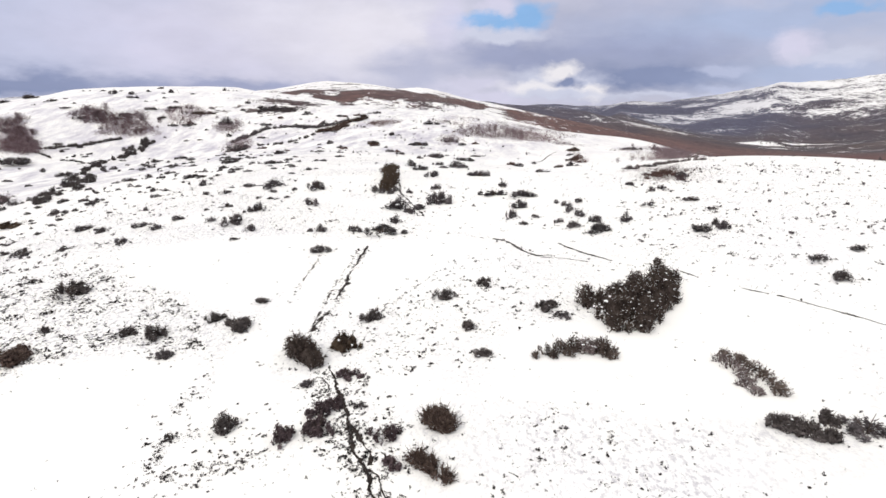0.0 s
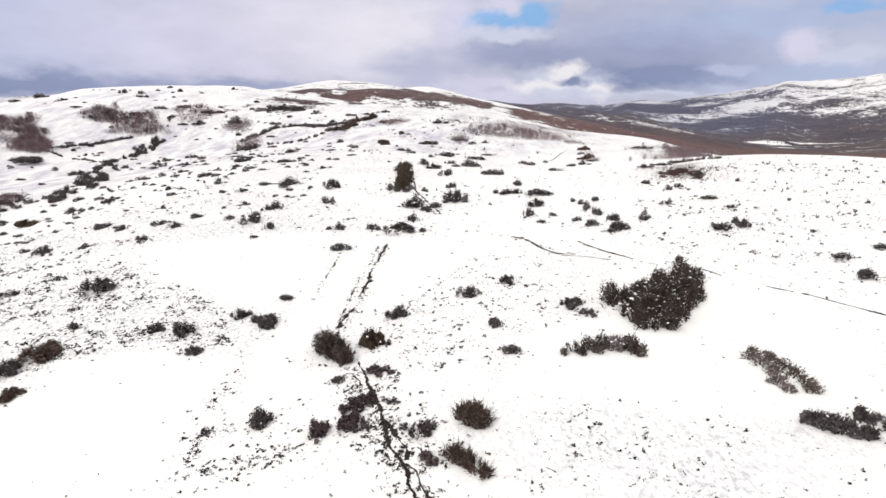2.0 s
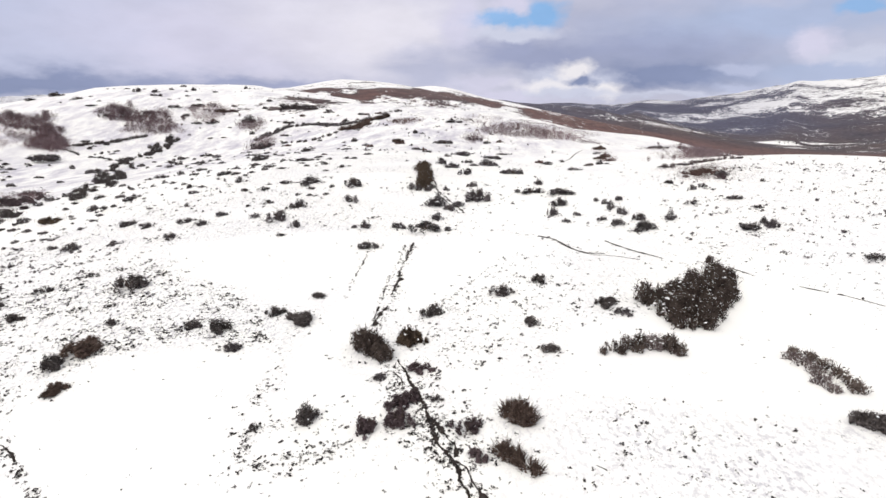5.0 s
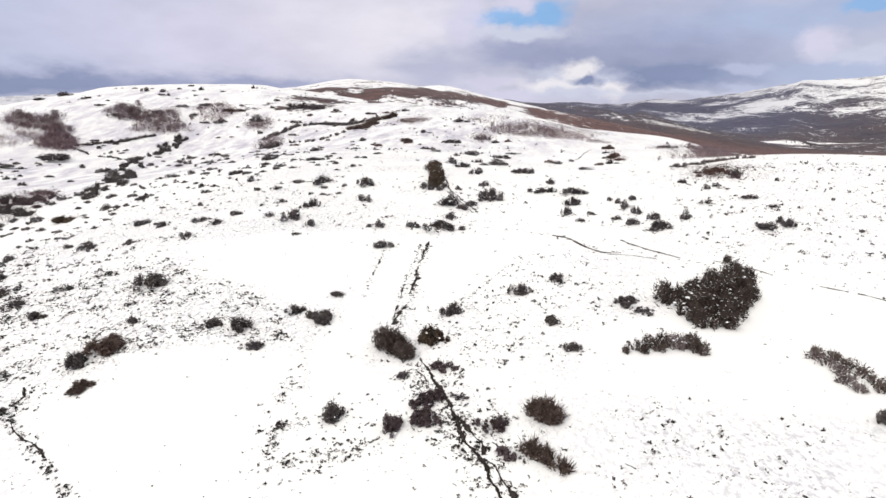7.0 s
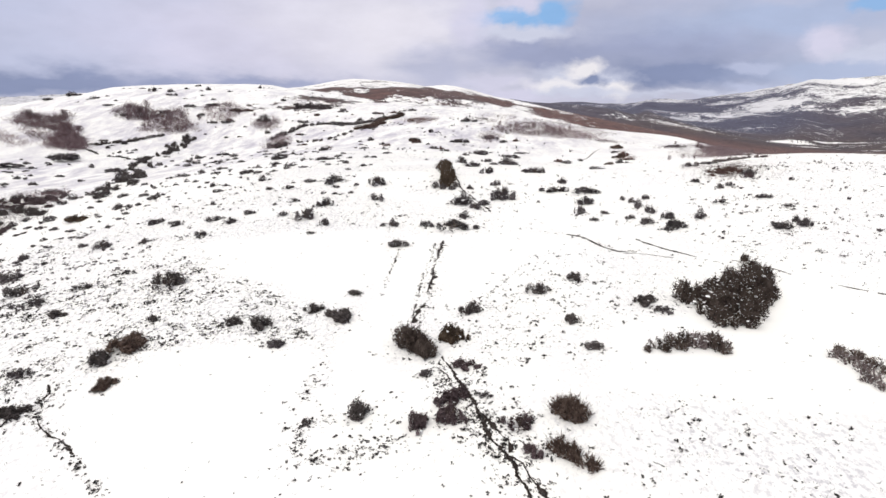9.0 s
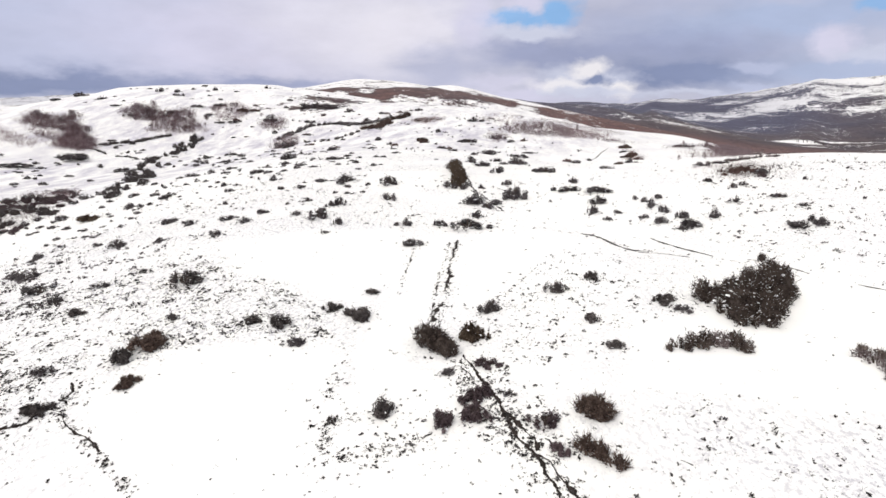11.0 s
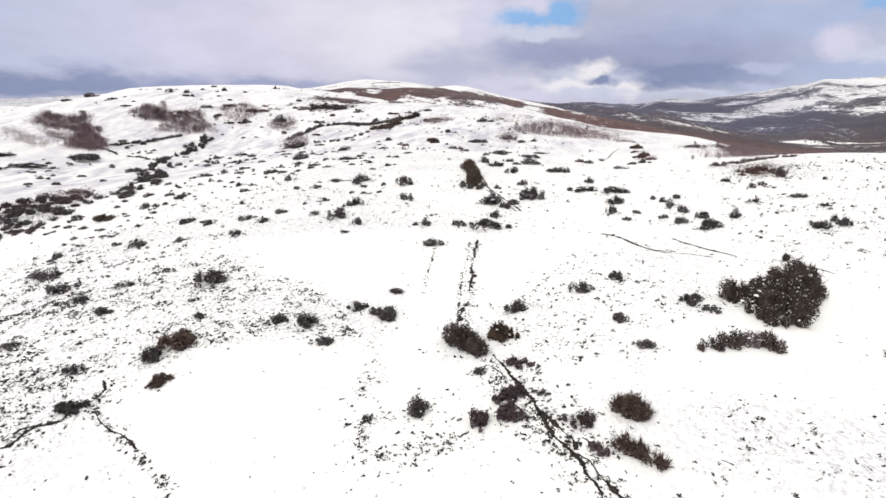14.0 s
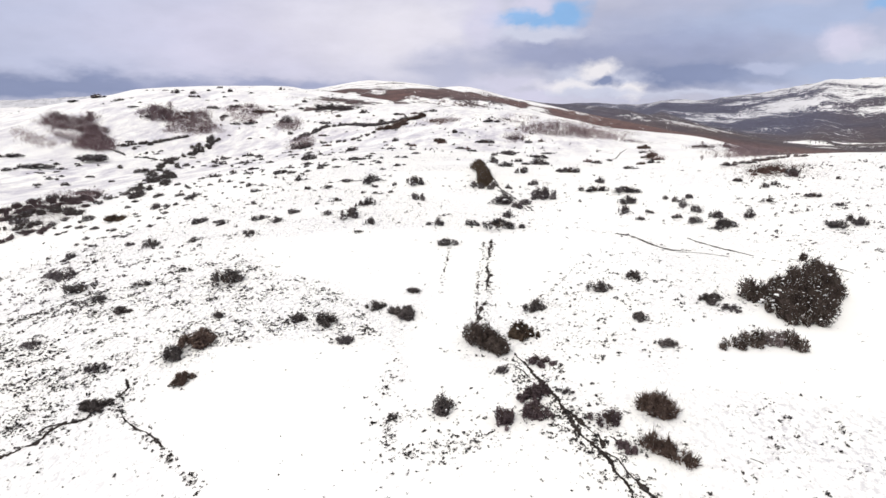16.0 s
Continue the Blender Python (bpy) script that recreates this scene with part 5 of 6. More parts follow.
HILL_THICKETS = [
    ("bare purple-brown birch thicket along a snowy bank", 2.2, 2.4, M_THICKET, [(-144.5, 195.7), (-144.9, 203.3), (-135.7, 198.0), (-127.8, 200.6), (-121.5, 188.0), (-116.9, 180.0), (-124.0, 181.0), (-135.0, 186.0)]),
    ("dense red-brown birch thicket above a hedge", 2.4, 4.5, M_THICKET, [(-121.5, 188.0), (-109.6, 174.2), (-103.3, 166.2), (-105.6, 163.4), (-111.9, 163.2), (-116.9, 174.6)]),
    ("thin bare birch thicket streaking down the snowy bank", 1.6, 2.6, M_THICKET, [(-130.8, 180.6), (-124.5, 179.5), (-115.0, 171.3), (-119.1, 170.1)]),
    ("pale bare birch scrub half lost in snow", 1.5, 1.7, M_PALE, [(-143.0, 182.4), (-136.5, 178.4), (-123.8, 169.4), (-118.9, 168.3), (-117.7, 160.7), (-128.6, 165.2)]),
    ("bare grey-purple birch thicket on the snowy hill", 2.0, 2.6, M_BIRCH, [(-118.6, 208.8), (-117.9, 217.3), (-110.0, 216.7), (-103.3, 207.6), (-102.8, 201.2), (-112.2, 203.0)]),
    ("broad red-brown birch thicket on the snowy hill", 1.9, 2.2, M_THICKET, [(-104.8, 203.4), (-104.8, 210.9), (-99.1, 217.4), (-91.1, 203.9), (-83.8, 193.5), (-89.4, 189.8), (-99.8, 190.0)]),
    ("thin reddish birch scrub on the snowy slope", 1.5, 2.1, M_THICKET, [(-92.7, 221.2), (-86.2, 230.8), (-75.3, 219.9), (-78.2, 214.4), (-77.2, 205.7), (-84.1, 206.5)]),
    ("dark bare thicket beside a sunken track", 2.0, 2.0, M_BIRCH, [(-69.0, 204.9), (-64.7, 211.9), (-61.1, 205.3), (-60.9, 195.6), (-65.5, 197.7)]),
    ("thin purple-brown heath streaking the hill", 1.0, 2.6, M_LEAF["p"], [(-63.5, 234.4), (-55.6, 228.2), (-48.6, 224.5), (-44.6, 229.6), (-50.8, 234.2), (-60.1, 236.2)]),
    ("pale bare birch thicket beside a sunken track", 1.8, 1.6, M_BIRCH, [(-57.7, 181.2), (-53.7, 187.3), (-50.2, 178.0), (-47.5, 166.0), (-52.6, 165.2)]),
    ("red-brown heath and scrub beside a snowy track", 1.2, 3.0, M_LEAF["r"], [(-18.2, 190.1), (-14.0, 192.2), (-9.7, 191.0), (-8.4, 183.2), (-13.2, 180.5)]),
    ("grey-pink birch thicket on the snowy brow", 1.4, 2.3, M_BIRCH, [(8.7, 165.0), (17.8, 177.5), (23.9, 166.4), (24.0, 150.0), (15.9, 151.3), (8.8, 156.7)]),
    ("red-brown birch thicket on the snowy brow", 1.3, 2.7, M_THICKET, [(21.5, 167.4), (29.2, 162.5), (32.8, 154.3), (29.7, 146.9), (22.1, 148.8)]),
    ("thin brown scrub along the crest of the brow", 0.9, 1.1, M_BIRCH, [(16, 178), (22, 192), (32, 182), (41, 163), (34, 156), (25, 169)]),
    ("thin grey scrub on the crest of the brow", 0.8, 0.9, M_PALE, [(3, 186), (8, 200), (16, 196), (15, 180), (8, 172)]),
    ("small grey birch thicket on open snow", 1.5, 2.4, M_BIRCH, [(4.0, 148.4), (6.6, 153.0), (8.5, 146.0), (5.8, 140.6)]),
    ("grey-brown scrub on open snow", 1.1, 1.3, M_BIRCH, [(0.6, 181.1), (4.2, 187.5), (6.4, 181.3), (2.9, 176.4)]),
    ("pale brown scrub thinning out along the brow", 0.7, 1.6, M_PALE, [(40, 120), (50, 131), (47, 106), (39, 90), (34, 86)]),
    ("brown scrub streak along the snowy brow", 0.7, 2.2, M_THICKET, [(41.8, 133.3), (45.9, 137.5), (51.6, 143.7), (56.7, 151.0), (54.0, 142.0), (46.0, 133.0)]),
    ("tangled purple-brown scrub between bushes on a bank", 0.7, 3.2, M_LEAF["p"], [(-78.3, 95.0), (-77.4, 99.8), (-67.4, 93.4), (-59.1, 83.8), (-58.4, 80.0), (-60.2, 77.7), (-63.0, 75.5)]),
    ("bare reddish scrub thinning out behind a bank", 0.9, 1.6, M_THICKET, [(-79.5, 104.4), (-79.0, 109.2), (-72.9, 107.5), (-63.5, 95.5), (-61.7, 90.1), (-68.5, 95.0)]),
    ("low grey-brown heath patch on the snowy slope", 0.5, 3.2, M_LEAF["f"], [(-53.5, 79.4), (-48.7, 78.0), (-46.6, 73.9), (-50.1, 74.9)]),
    ("tangled brown heath scrub at the edge of the brow", 0.55, 9.0, M_LEAF["b"], [(25.5, 66.7), (27.7, 69.8), (29.2, 69.4), (28.3, 65.5), (26.7, 63.0), (26.1, 64.6)]),
    ("bare grey-pink birch thicket below the brow", 1.3, 3.0, M_BIRCH, [(38.5, 95.0), (41.0, 94.0), (50.0, 116.0), (57.0, 139.0), (54.0, 141.0), (44.0, 114.0)]),
    ("bare reddish scrub above a dark bank", 1.2, 1.6, M_THICKET, [(-71.4, 99.4), (-72.7, 105.1), (-68.1, 102.1), (-64.0, 94.6)]),
]
for words, tall, dense, stuff_of, outline in HILL_THICKETS:
    thicket_in("birch_thicket", words, outline, tall, dense, stuff_of)
thicket("heath_patch", "low red-brown heath in scattered tufts on snow", [(-56.9, 248.5), (-46.1, 238.9)], 3.0, 1.0, 1800, M_THICKET, "heath")
thicket("heath_patch", "grey-brown scrub on open snow", [(7.7, 177.7), (11.7, 176.6)], 1.3, 0.8, 300, M_BIRCH, "heath")
thicket("heath_patch", "pale brown scrub strip along the snowy brow", [(30.4, 146.1), (34.1, 142.3), (38.1, 142.8)], 1.4, 0.9, 700, M_BIRCH, "heath")
thicket("heath_patch", "low red-brown heath in scattered tufts on snow", [(31.5, 133.8), (31.6, 124.7), (29.1, 109.6), (26.6, 108.4)], 0.7, 0.7, 900, M_LEAF["r"], "heath")
thicket("heath_patch", "grey-brown scrub on open snow", [(42.2, 132.3), (45.2, 128.7)], 1.3, 0.7, 500, M_BIRCH, "heath")
thicket("heath_patch", "pale brown scrub strip along the snowy brow", [(51.7, 134.9), (48.2, 115.2), (34.6, 74.0)], 1.5, 0.6, 900, M_PALE, "heath")
thicket("heath_patch", "pale brown scrub strip along the snowy brow", [(25.6, 73.2), (27.4, 71.6), (30.0, 69.9)], 1.6, 0.35, 900, M_BIRCH, "heath")
thicket("heath_patch", "low red-brown heath in scattered tufts on snow", [(26.3, 66.5), (26.6, 64.2), (28.0, 65.7), (28.4, 63.0)], 1.5, 0.45, 1500, M_LEAF["r"], "heath")
thicket("heath_patch", "thin grass and heath on thin snow", [(29.1, 63.0), (31.0, 61.3), (32.4, 58.8)], 2.2, 0.3, 600, M_PALE, "heath")
grove([(-142, 199), (-130, 195), (-118, 182), (-107, 166)], 26, 2.2, 2.2, 3)
grove([(-115, 210), (-105, 206)], 14, 3.0, 2.0, 5)
grove([(-103, 207), (-95, 205), (-87, 193)], 18, 3.2, 2.0, 6)
grove([(-88, 224), (-79, 212)], 12, 3.8, 1.5, 7)
grove([(9, 161), (17, 166), (25, 158), (32, 151)], 14, 4.5, 1.2, 9, True)
grove([(38, 148), (48, 142), (56, 134), (60, 124)], 7, 2.2, 1.0, 10)
grove([(33, 99), (40, 96)], 8, 2.4, 1.0, 11, True)


def pine_meshes(seed):
    rng = np.random.default_rng(seed)
    trunk = mesh_from("trunk", *tube([(0, 0, -0.03), (0, 0, 0.5), (0, 0, 0.98)], [0.022, 0.014, 0.002], 6), M_BARK)
    n = 900
    z = rng.uniform(0.08, 1.0, n)
    tier = 0.75 + 0.25 * np.sin(z * 42)
    r = 0.20 * (1.04 - z) ** 0.8 * tier * rng.uniform(0.35, 1.1, n)
    a = rng.uniform(0, 6.28, n)
    p = np.column_stack([np.cos(a) * r, np.sin(a) * r, z - 0.25 * r])
    d = np.column_stack([np.cos(a), np.sin(a), np.full(n, 0.5)])
    return trunk, mesh_from("crown", *cards(p, d, rng.uniform(0.02, 0.045, n), rng.uniform(0.010, 0.02, n), rng), M_LEAF["d"])


pine_first = []


def pine_or_haze(x, y, tall):
    place = pose(x, y, ground_at(x, y), 0, 0, (x * 37 + y * 11) % 360)
    if not pine_first:
        t = new("pine_tree")
        tr, cr = pine_meshes(90)
        part("trunk", tr, t)
        tagged(part("crown", cr, t, "dark evergreen needles"), kind="stuff")
        t.matrix_basis = place @ Matrix.Diagonal((tall, tall, tall, 1))
        tagged(t, "dark conifer beside a snowy field in the valley", "tree", "conifers in the valley")
        pine_first.append((t, tall))
        return t
    t, ps = pine_first[0]
    return copy_thing(t, place @ Matrix.Diagonal((tall / ps, tall / ps, tall / ps, 1)))


rng_pine = random.Random(17)
for i in range(16):
    pine_or_haze(rng_pine.uniform(880, 975), rng_pine.uniform(1615, 1700), rng_pine.uniform(5, 10))
for i in range(12):
    pine_or_haze(985 + i * 12 + rng_pine.uniform(-4, 4), 1712 + i * 1.5 + rng_pine.uniform(-12, 12), rng_pine.uniform(4, 8))


# ---------------------------------------------------------------- worn tracks: bare peat through the snow
def track(name, label, points, width, seed, gaps=0.0, sway=1.0):
    """A ragged ribbon of bare soil, pressed into the snow along a line."""
    rng = random.Random(seed)
    pts = []
    for (x0, y0), (x1, y1) in zip(points, points[1:]):
        n = max(2, int(math.hypot(x1 - x0, y1 - y0) / 0.07))
        pts += [(x0 + (x1 - x0) * i / n, y0 + (y1 - y0) * i / n) for i in range(n)]
    pts.append(points[-1])
    P = np.array(pts)
    if sway < 1:
        ends = np.concatenate([np.repeat(P[:1], 16, 0), P, np.repeat(P[-1:], 16, 0)])
        P = np.column_stack([np.convolve(ends[:, k], np.ones(33) / 33, "valid") for k in (0, 1)])
    s = np.arange(len(P)) * 0.07
    wob = ripple(s, s * 0 + seed, 0.9, 3, seed)
    wid = width * (0.80 + 1.3 * ripple(s, s * 0 + seed + 40, 0.42, 3, seed + 3))
    gap = ripple(s, s * 0 + seed + 90, 1.3, 3, seed + 8)
    T = np.gradient(P, axis=0)
    T /= np.linalg.norm(T, axis=1)[:, None] + 1e-9
    Nn = np.column_stack([-T[:, 1], T[:, 0]])
    C = P + Nn * sway * (wob * (width * 1.1 + 0.04) + 0.7 * width * ripple(s, s * 0 + seed + 17, 0.3, 2, seed + 5))[:, None]
    lines = []
    for k in (-1.0, -0.45, 0.45, 1.0):
        j = np.array([rng.uniform(0.35, 1.7) for _ in range(len(P))])
        lines.append(C + Nn * (k * np.maximum(wid, 0.3 * width) * j)[:, None])
    v, f = [], []
    for i in range(len(P)):
        for k in range(4):
            q = lines[k][i]
            v.append((q[0], q[1], 0))
    V = np.array(v)
    V[:, 2] = height(V[:, 0], V[:, 1]) + np.tile([0.006, 0.022, 0.022, 0.006], len(P))
    for i in range(len(P) - 1):
        if gap[i] < gaps * 2 - 1 + 0.0 and gaps > 0:
            continue
        for k in range(3):
            a = i * 4 + k
            f.append((a, a + 4, a + 5, a + 1))
    me = mesh_from(name, V, f, M_SOIL)
    ob = new(name, me)
    return tagged(ob, label, "path", kind="structure")


track("footpath", "dark worn footpath of wet peat through the snow", [(-1.5, 27.4), (-0.9, 26.0), (-0.6, 25.1), (-0.3, 24.2), (-0.2, 23.6), (0.0, 23.0), (0.2, 22.2), (0.4, 21.5), (0.6, 21.0), (0.9, 20.4), (1.2, 19.8), (1.3, 19.4), (1.4, 18.8), (1.6, 18.3), (1.7, 17.7), (1.9, 16.8), (2.3, 15.2)], 0.078, 1, 0.14)
track("footpath", "dark worn footpath of wet peat through the snow", [(1.2, 19.85), (1.5, 19.6), (1.7, 19.1), (1.8, 18.7), (2.0, 18.2), (2.2, 17.7), (2.6, 16.7), (3.1, 15.2)], 0.085, 2, 0.12)
track("footpath", "broken rut beside the footpath", [(-0.1, 23.6), (0.2, 22.8), (0.5, 22.2), (0.7, 21.6), (1.0, 21.1), (1.2, 20.7), (1.3, 20.1)], 0.07, 3, 0.22)
track("footpath", "short broken rut beside the footpath", [(1.6, 20.8), (1.9, 20.3), (2.0, 20.0)], 0.06, 18, 0.3)
track("footpath", "short broken rut beside the footpath", [(-1.4, 26.1), (-1.1, 25.6), (-0.9, 25.1)], 0.05, 19, 0.3)
track("footpath", "broken dark rut of the path over the rise", [(-3.0, 31.6), (-2.8, 33.2), (-2.6, 34.2)], 0.13, 4, 0.3)
track("footpath", "broken dark rut of the path over the rise", [(-2.5, 36.2), (-2.4, 38.9), (-2.4, 41.3), (-2.2, 44.1), (-1.9, 47.8)], 0.12, 24, 0.42)
track("footpath", "broken dark rut of the path over the rise", [(-3.2, 32.6), (-3.1, 35.9), (-3.0, 40.2), (-2.8, 42.7), (-2.5, 47.8)], 0.06, 5, 0.52)
track("footpath", "faint edge of the snowy lane", [(-5.3, 39.2), (-5.2, 42.1), (-5.2, 45.5)], 0.05, 6, 0.5)
track("footpath", "faint edge of a snowy bank", [(0.2, 33.9), (0.9, 35.3), (1.5, 36.2), (2.4, 37.9)], 0.04, 7, 0.7)
track("vehicle_track", "thin dark wheel rut across the snow", [(7.6, 48.8), (8.6, 48.2), (9.2, 47.0), (9.6, 44.8), (10.2, 43.3), (11.0, 42.5), (12.0, 42.8)], 0.12, 8, 0.2, 0.3)
track("vehicle_track", "thin dark wheel rut across the snow", [(12.5, 46.4), (13.1, 44.4), (13.9, 42.8), (14.8, 41.6), (15.4, 40.8)], 0.11, 9, 0.15, 0.3)
track("vehicle_track", "thin dark wheel rut across the snow", [(16.5, 40.5), (17.7, 40.0), (18.8, 38.8), (19.9, 36.6), (21.0, 35.7), (22.5, 34.2)], 0.05, 10, 0.48, 0.3)
track("vehicle_track", "thin dark wheel rut across the snow", [(22.4, 34.3), (23.3, 33.4), (23.8, 32.3), (24.5, 31.4), (24.9, 30.7), (25.6, 29.4), (27.5, 26)], 0.06, 23, 0.36, 0.3)
track("vehicle_track", "faint wheel rut across the snow", [(4.4, 52.1), (6.7, 49.5), (7.6, 48.8)], 0.05, 11, 0.5, 0.3)
track("vehicle_track", "faint wheel rut across the snow", [(9.5, 43.0), (12.2, 42.0), (14.6, 40.2), (16.5, 40.0)], 0.04, 26, 0.5, 0.3)
track("footpath", "narrow worn path climbing the rise", [(2.3, 57.3), (1.0, 61.9), (-0.4, 66.3), (-0.9, 71), (-1.3, 75.9), (-1.9, 86)], 0.11, 16)
track("footpath", "narrow worn path climbing the rise", [(1.7, 57.3), (0.5, 61.9), (-0.8, 66.3)], 0.07, 17, 0.3)
track("stream_channel", "narrow dark stream channel in the snow", [(-23.4, 20.4), (-22.5, 21.1), (-21.7, 21.9), (-21.6, 22.1), (-21.1, 22.3), (-21.1, 22.6), (-21.0, 23.1), (-20.8, 23.4), (-20.2, 23.5), (-19.8, 23.7), (-19.8, 24.1)], 0.085, 12, 0.1)
track("stream_channel", "narrow dark stream channel in the snow", [(-21.5, 23.0), (-21.3, 23.3), (-21.0, 23.4), (-20.6, 23.6)], 0.05, 20, 0.3)
track("stream_channel", "broken dark stream channel in the snow", [(-19.1, 24.7), (-18.7, 24.3), (-18.1, 23.6), (-17.6, 23.2), (-17.0, 22.7), (-16.3, 22.3), (-15.7, 21.8), (-15.1, 21.3), (-14.6, 20.9)], 0.045, 13, 0.36)
track("stream_channel", "broken dark stream channel in the snow", [(-19.3, 24.8), (-19.2, 25.3), (-19.2, 25.8), (-19.6, 26.6)], 0.06, 14, 0.5)
track("footpath", "thin dark line of a low fence on the snowy rise", [(19.9, 109.3), (22.7, 115.3), (25.8, 125.2), (28.2, 130.6)], 0.11, 27, 0.2)
track("stream_channel", "fine dark crack in the snow", [(5.9, 19.4), (6.4, 18.9), (6.6, 18.6), (6.4, 18.2), (6.2, 17.9), (6.2, 17.6)], 0.016, 33, 0.5)


# ---------------------------------------------------------------- heather tips and grass poking through
def tufts(name, label, n_try, r0, r1, a0, a1, size, seed, flat=1.2, share=1.0, k=2, material=M_TUFT):
    rng = np.random.default_rng(seed)
    r = np.sqrt(rng.uniform(r0 * r0, r1 * r1, n_try))
    a = np.radians(rng.uniform(a0, a1, n_try))
    x, y = r * np.sin(a), r * np.cos(a)
    dens = SPECKS(x, y) * share
    keep = rng.uniform(0, 1, n_try) < dens
    x, y = x[keep], y[keep]
    return sprigs(name, label, x, y, size, rng, flat, k, 8, material)


def sprigs(name, label, x, y, size, rng, flat=1.2, k=2, c=10, material=M_TUFT):
    """Low tangled sprigs, one small tangle at each place, all in one mesh."""
    n = len(x)
    z = height(x, y)
    sz = size * np.clip(rng.lognormal(0, 0.5, n), 0.35, 2.2)
    shape = rng.uniform(0.6, 1.4, n)
    turn = rng.normal(0.7, 1.0, n)
    at = np.column_stack([x, y, z])

    def spread(m):
        q, st = np.repeat(sz, m), np.repeat(shape, m)
        off = rng.normal(0, 0.17, (n * m, 3)) * q[:, None]
        u, w, tn = off[:, 0] * st * 1.25, off[:, 1] * 0.7, np.repeat(turn, m)
        off[:, 0], off[:, 1] = u * np.cos(tn) - w * np.sin(tn), u * np.sin(tn) + w * np.cos(tn)
        off[:, 2] = np.abs(off[:, 2]) * flat * 0.6 - 0.004
        return np.repeat(at, m, 0) + off, q

    base, q = spread(k)
    way = rng.normal(0, 1, (n * k, 3))
    way[:, 2] = np.abs(way[:, 2]) * flat + 0.2
    way /= np.linalg.norm(way, axis=1)[:, None]
    shoots = blades(base, base + way * (q * rng.uniform(0.2, 0.42, n * k))[:, None], q * rng.uniform(0.05, 0.11, n * k), rng)
    mid, q = spread(c)
    up = rng.normal(0, 0.5, mid.shape) + np.array([0, 0, 1.0])
    leaf = cards(mid, up, q * rng.uniform(0.12, 0.28, n * c), q * rng.uniform(0.09, 0.20, n * c), rng, 0.6)
    v = np.concatenate([shoots[0], leaf[0]])
    f = shoots[1] + [tuple(i + len(shoots[0]) for i in t) for t in leaf[1]]
    return tagged(new(name, mesh_from(name, v, f, material)), label, "heather", kind="stuff")


def fringe(points, per_metre, spread, seed):
    """Places of sprigs along a line."""
    rng = np.random.default_rng(seed)
    xs, ys = [], []
    for (x0, y0), (x1, y1) in zip(points, points[1:]):
        n = max(1, int(math.hypot(x1 - x0, y1 - y0) * per_metre))
        k = rng.uniform(0, 1, n)
        xs.append(x0 + (x1 - x0) * k + rng.normal(0, spread, n))
        ys.append(y0 + (y1 - y0) * k + rng.normal(0, spread, n))
    return np.concatenate(xs), np.concatenate(ys)


# stretches of the near slope: density of heather tips, softness of the edge, outline
SPECKLED = [
    (0.60, 0.5, [(-27.1, 21.2), (-24.0, 21.8), (-21.8, 22.0), (-20.9, 23.1), (-19.6, 23.7), (-18.7, 25.1), (-19.4, 26.8), (-17.5, 27.7), (-16.1, 29.7), (-13.2, 30.0), (-10.8, 29.8), (-8.4, 29.3), (-8.4, 31.2), (-11.3, 35.3), (-12.7, 38.3), (-16.1, 39.1), (-18.9, 41.3), (-20.8, 45.3), (-29.7, 52.4), (-63.5, 74.7), (-83.5, 75.5)]),
    (0.55, 2.5, [(-28.2, 22.3), (-22.3, 22.7), (-20.1, 23.7), (-19.3, 25.8), (-20.1, 27.7), (-23.9, 31.0), (-28.0, 34.7), (-35.9, 40.0), (-59.3, 51.8)]),
    (0.45, 0.4, [(-7.2, 24.5), (-6.0, 23.7), (-4.3, 22.1), (-2.5, 22.8), (-2.1, 21.3), (-2.4, 20.0), (-4.3, 19.7), (-6.1, 19.4), (-6.7, 20.7), (-6.6, 22.2)]),
    (0.60, 0.5, [(-1.7, 26.7), (-0.1, 27.1), (1.2, 24.0), (2.6, 21.3), (3.3, 19.4), (4.0, 17.7), (4.4, 15), (1.2, 15), (1.2, 17.7), (0.0, 20.0), (-0.8, 21.7), (-1.4, 23.6)]),
    (0.09, 1.5, [(2.0, 42.0), (7.5, 42.5), (12.1, 39.3), (11.1, 34.1), (6.1, 26.1), (4.4, 24.2), (0.1, 24.5), (-0.3, 28.9), (-0.3, 31.8)]),
    (0.07, 1.5, [(3.1, 23.4), (7.6, 23.8), (11.9, 21.2), (13.4, 17.8), (9.6, 14.7), (4.4, 15.5), (2.5, 17.3)]),
    (0.42, 5.0, [(29.0, 72.7), (38.4, 64.3), (39.5, 50.4), (32.6, 37.6), (22.2, 41.7), (18.2, 45.2), (20.7, 59.2)]),
    (0.16, 0.6, [(-8.0, 29.0), (-6.9, 29.4), (-6.3, 24.5), (-7.3, 24.3)]),
    (0.14, 3.0, [(-22, 47), (-14, 52), (6, 54), (9, 70), (-20, 75), (-38, 66)]),
]


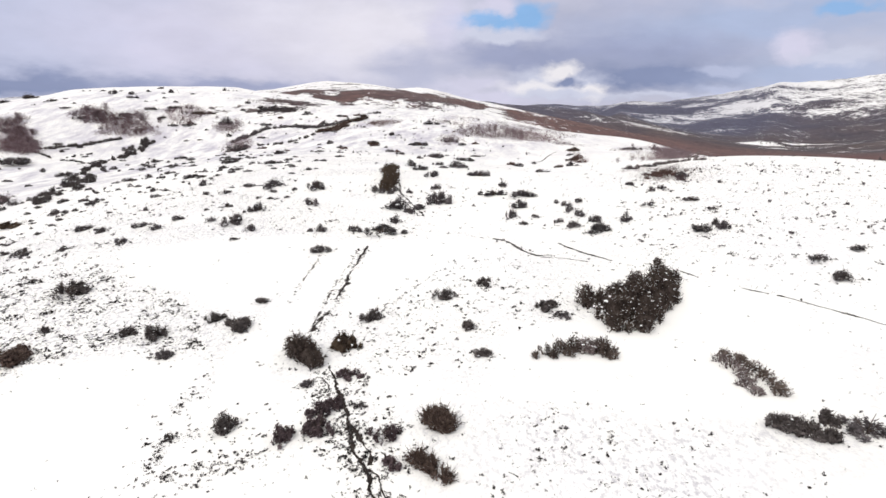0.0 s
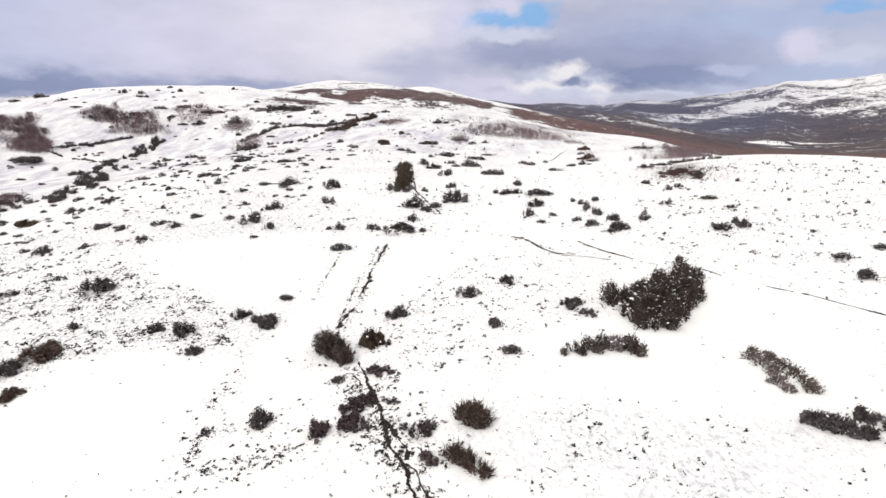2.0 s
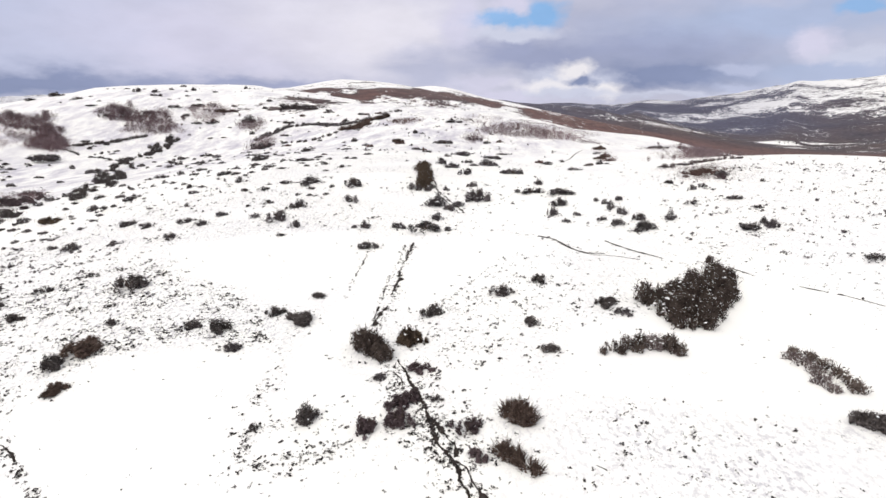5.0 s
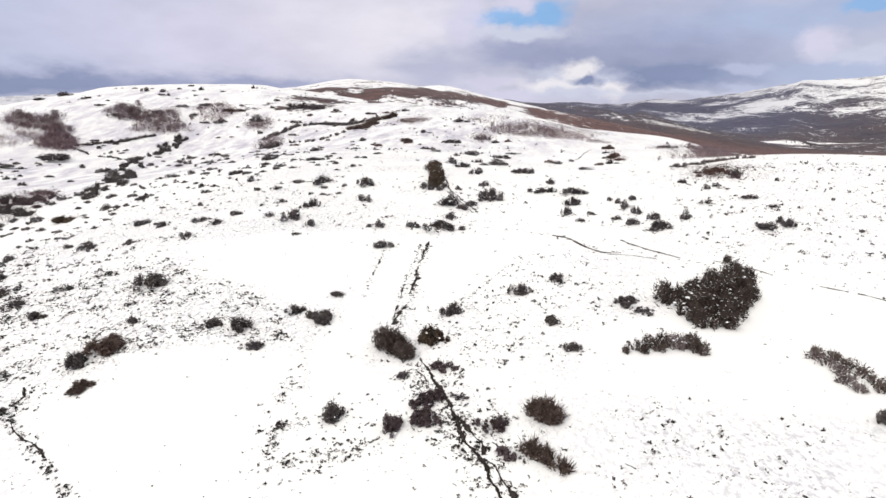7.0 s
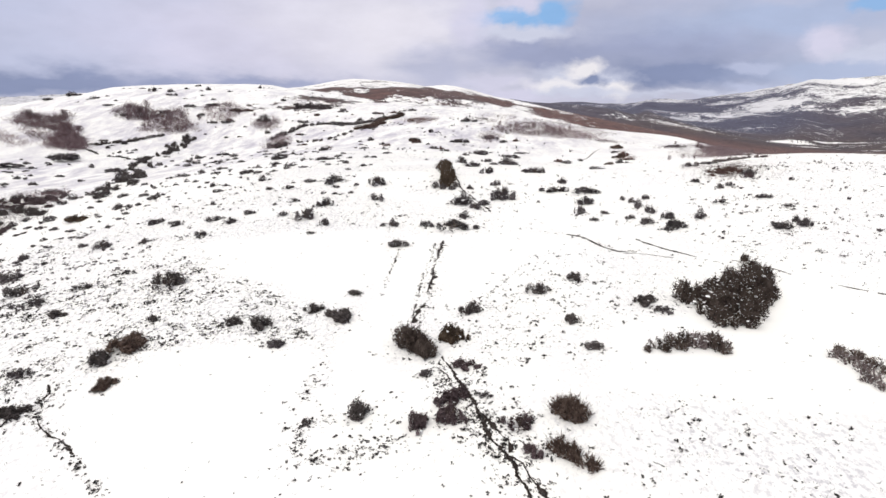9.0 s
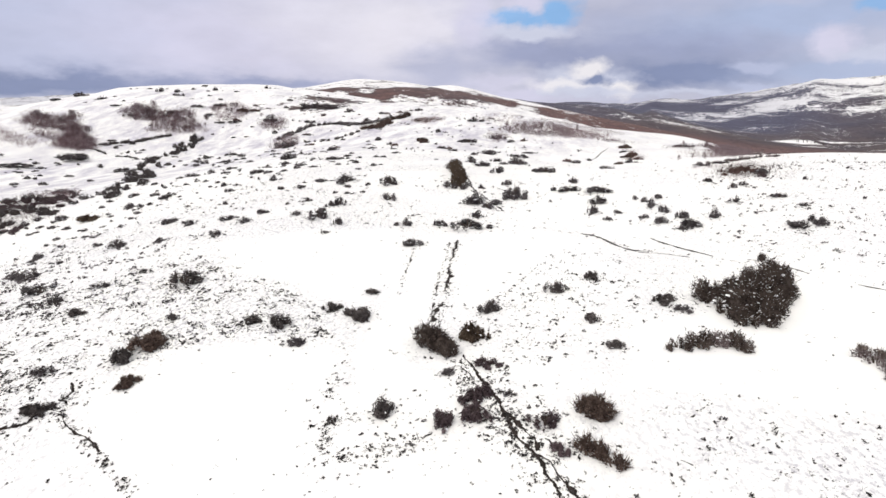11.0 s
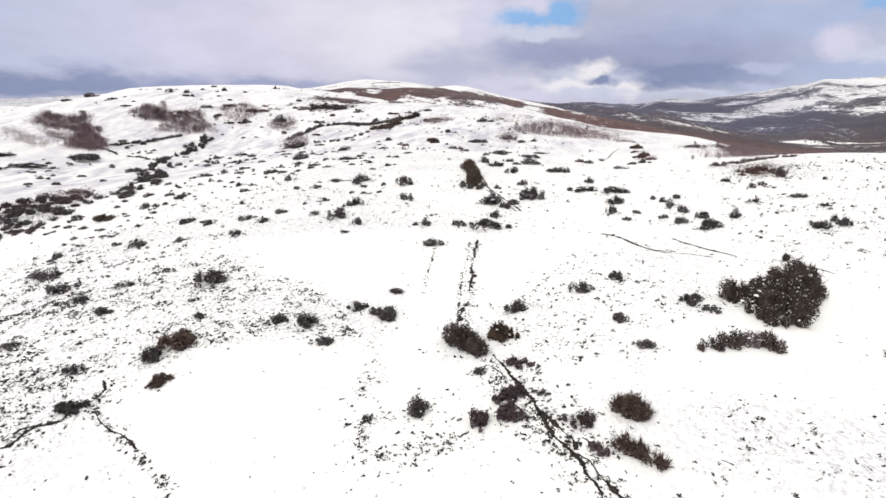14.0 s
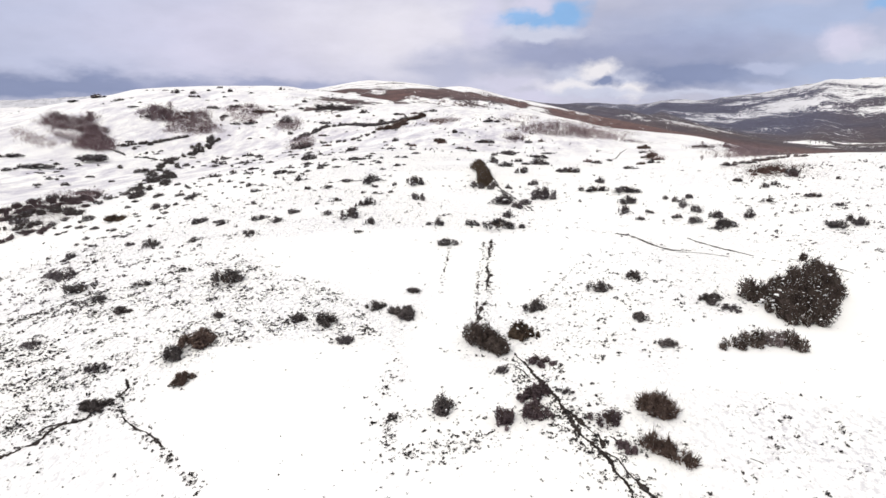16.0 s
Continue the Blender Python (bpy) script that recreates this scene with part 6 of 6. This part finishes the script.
def SPECKS(x, y):
    r = np.hypot(x, y)
    bare = sum(field(x, y, outline, 0.8) for outline in SMOOTH)
    d = 0.035 + sum(share * field(x, y, outline, soft) for share, soft, outline in SPECKLED)
    d *= 1 - 0.86 * np.clip(bare, 0, 1)
    d *= (0.3 + 0.85 * smooth(ripple(x, y, 2.4, 3, 61), -0.2, 0.45)) * (0.15 + 1.6 * smooth(ripple(x, y, 0.8, 2, 63), -0.1, 0.4)) * 1.25
    far = 0.20 * smooth(ripple(x * 0.6, y, 26, 4, 71), -0.05, 0.4) * (1 - 0.6 * smooth(r, 150, 280)) * (1 - 0.75 * smooth(x, 5, 40))
    far *= 0.2 + 1.6 * smooth(ripple(x * 0.7, y, 5, 2, 73), 0.0, 0.4)
    k = smooth(r, 70, 80)
    return d * (1 - k) + far * k


tufts("heather_tips", "dark heather and grass tips sticking through thin snow", 74000, 14, 48, -48, 42, 0.138, 5, k=1)

tufts("fine_heather_tips", "fine dark heather tips dotting thin snow", 30000, 14, 36, -48, 42, 0.075, 25, share=1.5, k=1)


def grass(name, label, n_try, r0, r1, size, seed):
    """Single short grass blades through the snow, in drifts."""
    rng = np.random.default_rng(seed)
    r = np.sqrt(rng.uniform(r0 * r0, r1 * r1, n_try))
    a = np.radians(rng.uniform(-48, 42, n_try))
    x, y = r * np.sin(a), r * np.cos(a)
    d = 0.28 * SPECKS(x, y) + 0.06
    d += 0.25 * blob(x, y, 9, 20, 9, 7) + 0.25 * blob(x, y, 32, 48, 15, 16) + 0.3 * blob(x, y, -34, 58, 24, 22)
    d *= 1 - 0.9 * np.clip(sum(field(x, y, outline, 0.8) for outline in SMOOTH), 0, 1)
    d *= 0.1 + 1.6 * smooth(ripple(x, y, 1.1, 3, 91), 0.0, 0.45)
    keep = rng.uniform(0, 1, n_try) < d
    x, y = np.repeat(x[keep], 3), np.repeat(y[keep], 3)
    n = len(x)
    x, y = x + rng.normal(0, 0.4 * size, n), y + rng.normal(0, 0.4 * size, n)
    base = np.column_stack([x, y, height(x, y) - 0.005])
    way = rng.normal(0, 1, (n, 3))
    way[:, 2] = np.abs(way[:, 2]) * 0.6 + 0.3
    way /= np.linalg.norm(way, axis=1)[:, None]
    v, f = blades(base, base + way * (size * rng.lognormal(0, 0.4, n))[:, None], size * rng.uniform(0.08, 0.18, n), rng)
    return tagged(new(name, mesh_from(name, v, f, M_GRASS)), label, "grass", kind="stuff")


grass("grass_tips", "short dry grass tips sticking through thin snow", 26000, 14, 45, 0.075, 15)
grass("far_grass_tips", "dry grass tips on the snowy rise", 22000, 45, 110, 0.17, 16)
tufts("snowy_heather", "low dark heather clumps on the snowy rise", 34000, 44, 80, -47, 42, 0.24, 16, 1.4, 0.42, 1, M_LEAF["g"])
tufts("moor_scrub", "scattered low dark scrub on the far snowy slopes", 60000, 75, 300, -46, 42, 0.62, 6, 1.6, 0.5, 1, M_LEAF["m"])

edge = [fringe(*row) for row in (
    ([(-1.9, 27.3), (-1.1, 25.1), (-0.3, 23.8), (0.2, 22.1), (0.8, 20.5), (1.7, 18.5), (2.0, 15.5)], 14, 0.22, 1),
    ([(-0.2, 23.5), (1.0, 21.0), (1.8, 19.2), (2.8, 15.5)], 10, 0.22, 2),
    ([(-2.8, 31.4), (-2.6, 33.4), (-2.3, 37.7), (-2.4, 41.3), (-2.0, 46.9)], 9, 0.14, 3),
    ([(-3.1, 32.2), (-3.1, 35.8), (-2.9, 40.1), (-2.5, 46.9)], 5, 0.10, 4),
    ([(-5.3, 36.0), (-5.2, 42.7), (-5.0, 46.9)], 3, 0.12, 5),
    ([(0.0, 33.3), (1.2, 35.4), (2.4, 37.9)], 6, 0.12, 6),
    ([(-19.3, 24.8), (-18.2, 23.7), (-17.2, 22.8), (-16.5, 22.3), (-15.6, 21.6), (-14.9, 20.9), (-14.3, 20.4), (-12.6, 18.9)], 20, 0.13, 7),
    ([(-19.3, 24.8), (-19.2, 25.3), (-19.2, 25.8), (-19.6, 26.6)], 16, 0.2, 8),
    ([(-22.8, 21.6), (-22.2, 22.1), (-21.3, 22.3), (-21.1, 23.4), (-20.8, 23.6), (-20.2, 23.6), (-19.9, 24.0), (-19.7, 24.5)], 12, 0.12, 9),
    ([(-7.2, 29.4), (-6.6, 27.0), (-7.4, 24.0), (-7.0, 21.5)], 4, 0.35, 10),
    ([(9.5, 45.8), (11.0, 43.2), (12.2, 42.8)], 5, 0.10, 11),
    ([(2.4, 37.9), (4.5, 39.5), (9, 40.5), (12, 41.5)], 3, 0.35, 12),
)]
# loose sprigs round the feet of the bushes
rng_foot = np.random.default_rng(44)
for bx, by, bw in STANDING:
    n = int(6 + 9 * bw)
    ang, far = rng_foot.uniform(0, 6.28, n), bw * (0.45 + rng_foot.exponential(0.22, n))
    edge.append((bx + far * np.cos(ang), by + far * np.sin(ang)))
sprigs("path_edge_heather", "dark heather sprigs fringing the worn paths and bushes", np.concatenate([e[0] for e in edge]), np.concatenate([e[1] for e in edge]), 0.12, np.random.default_rng(8))
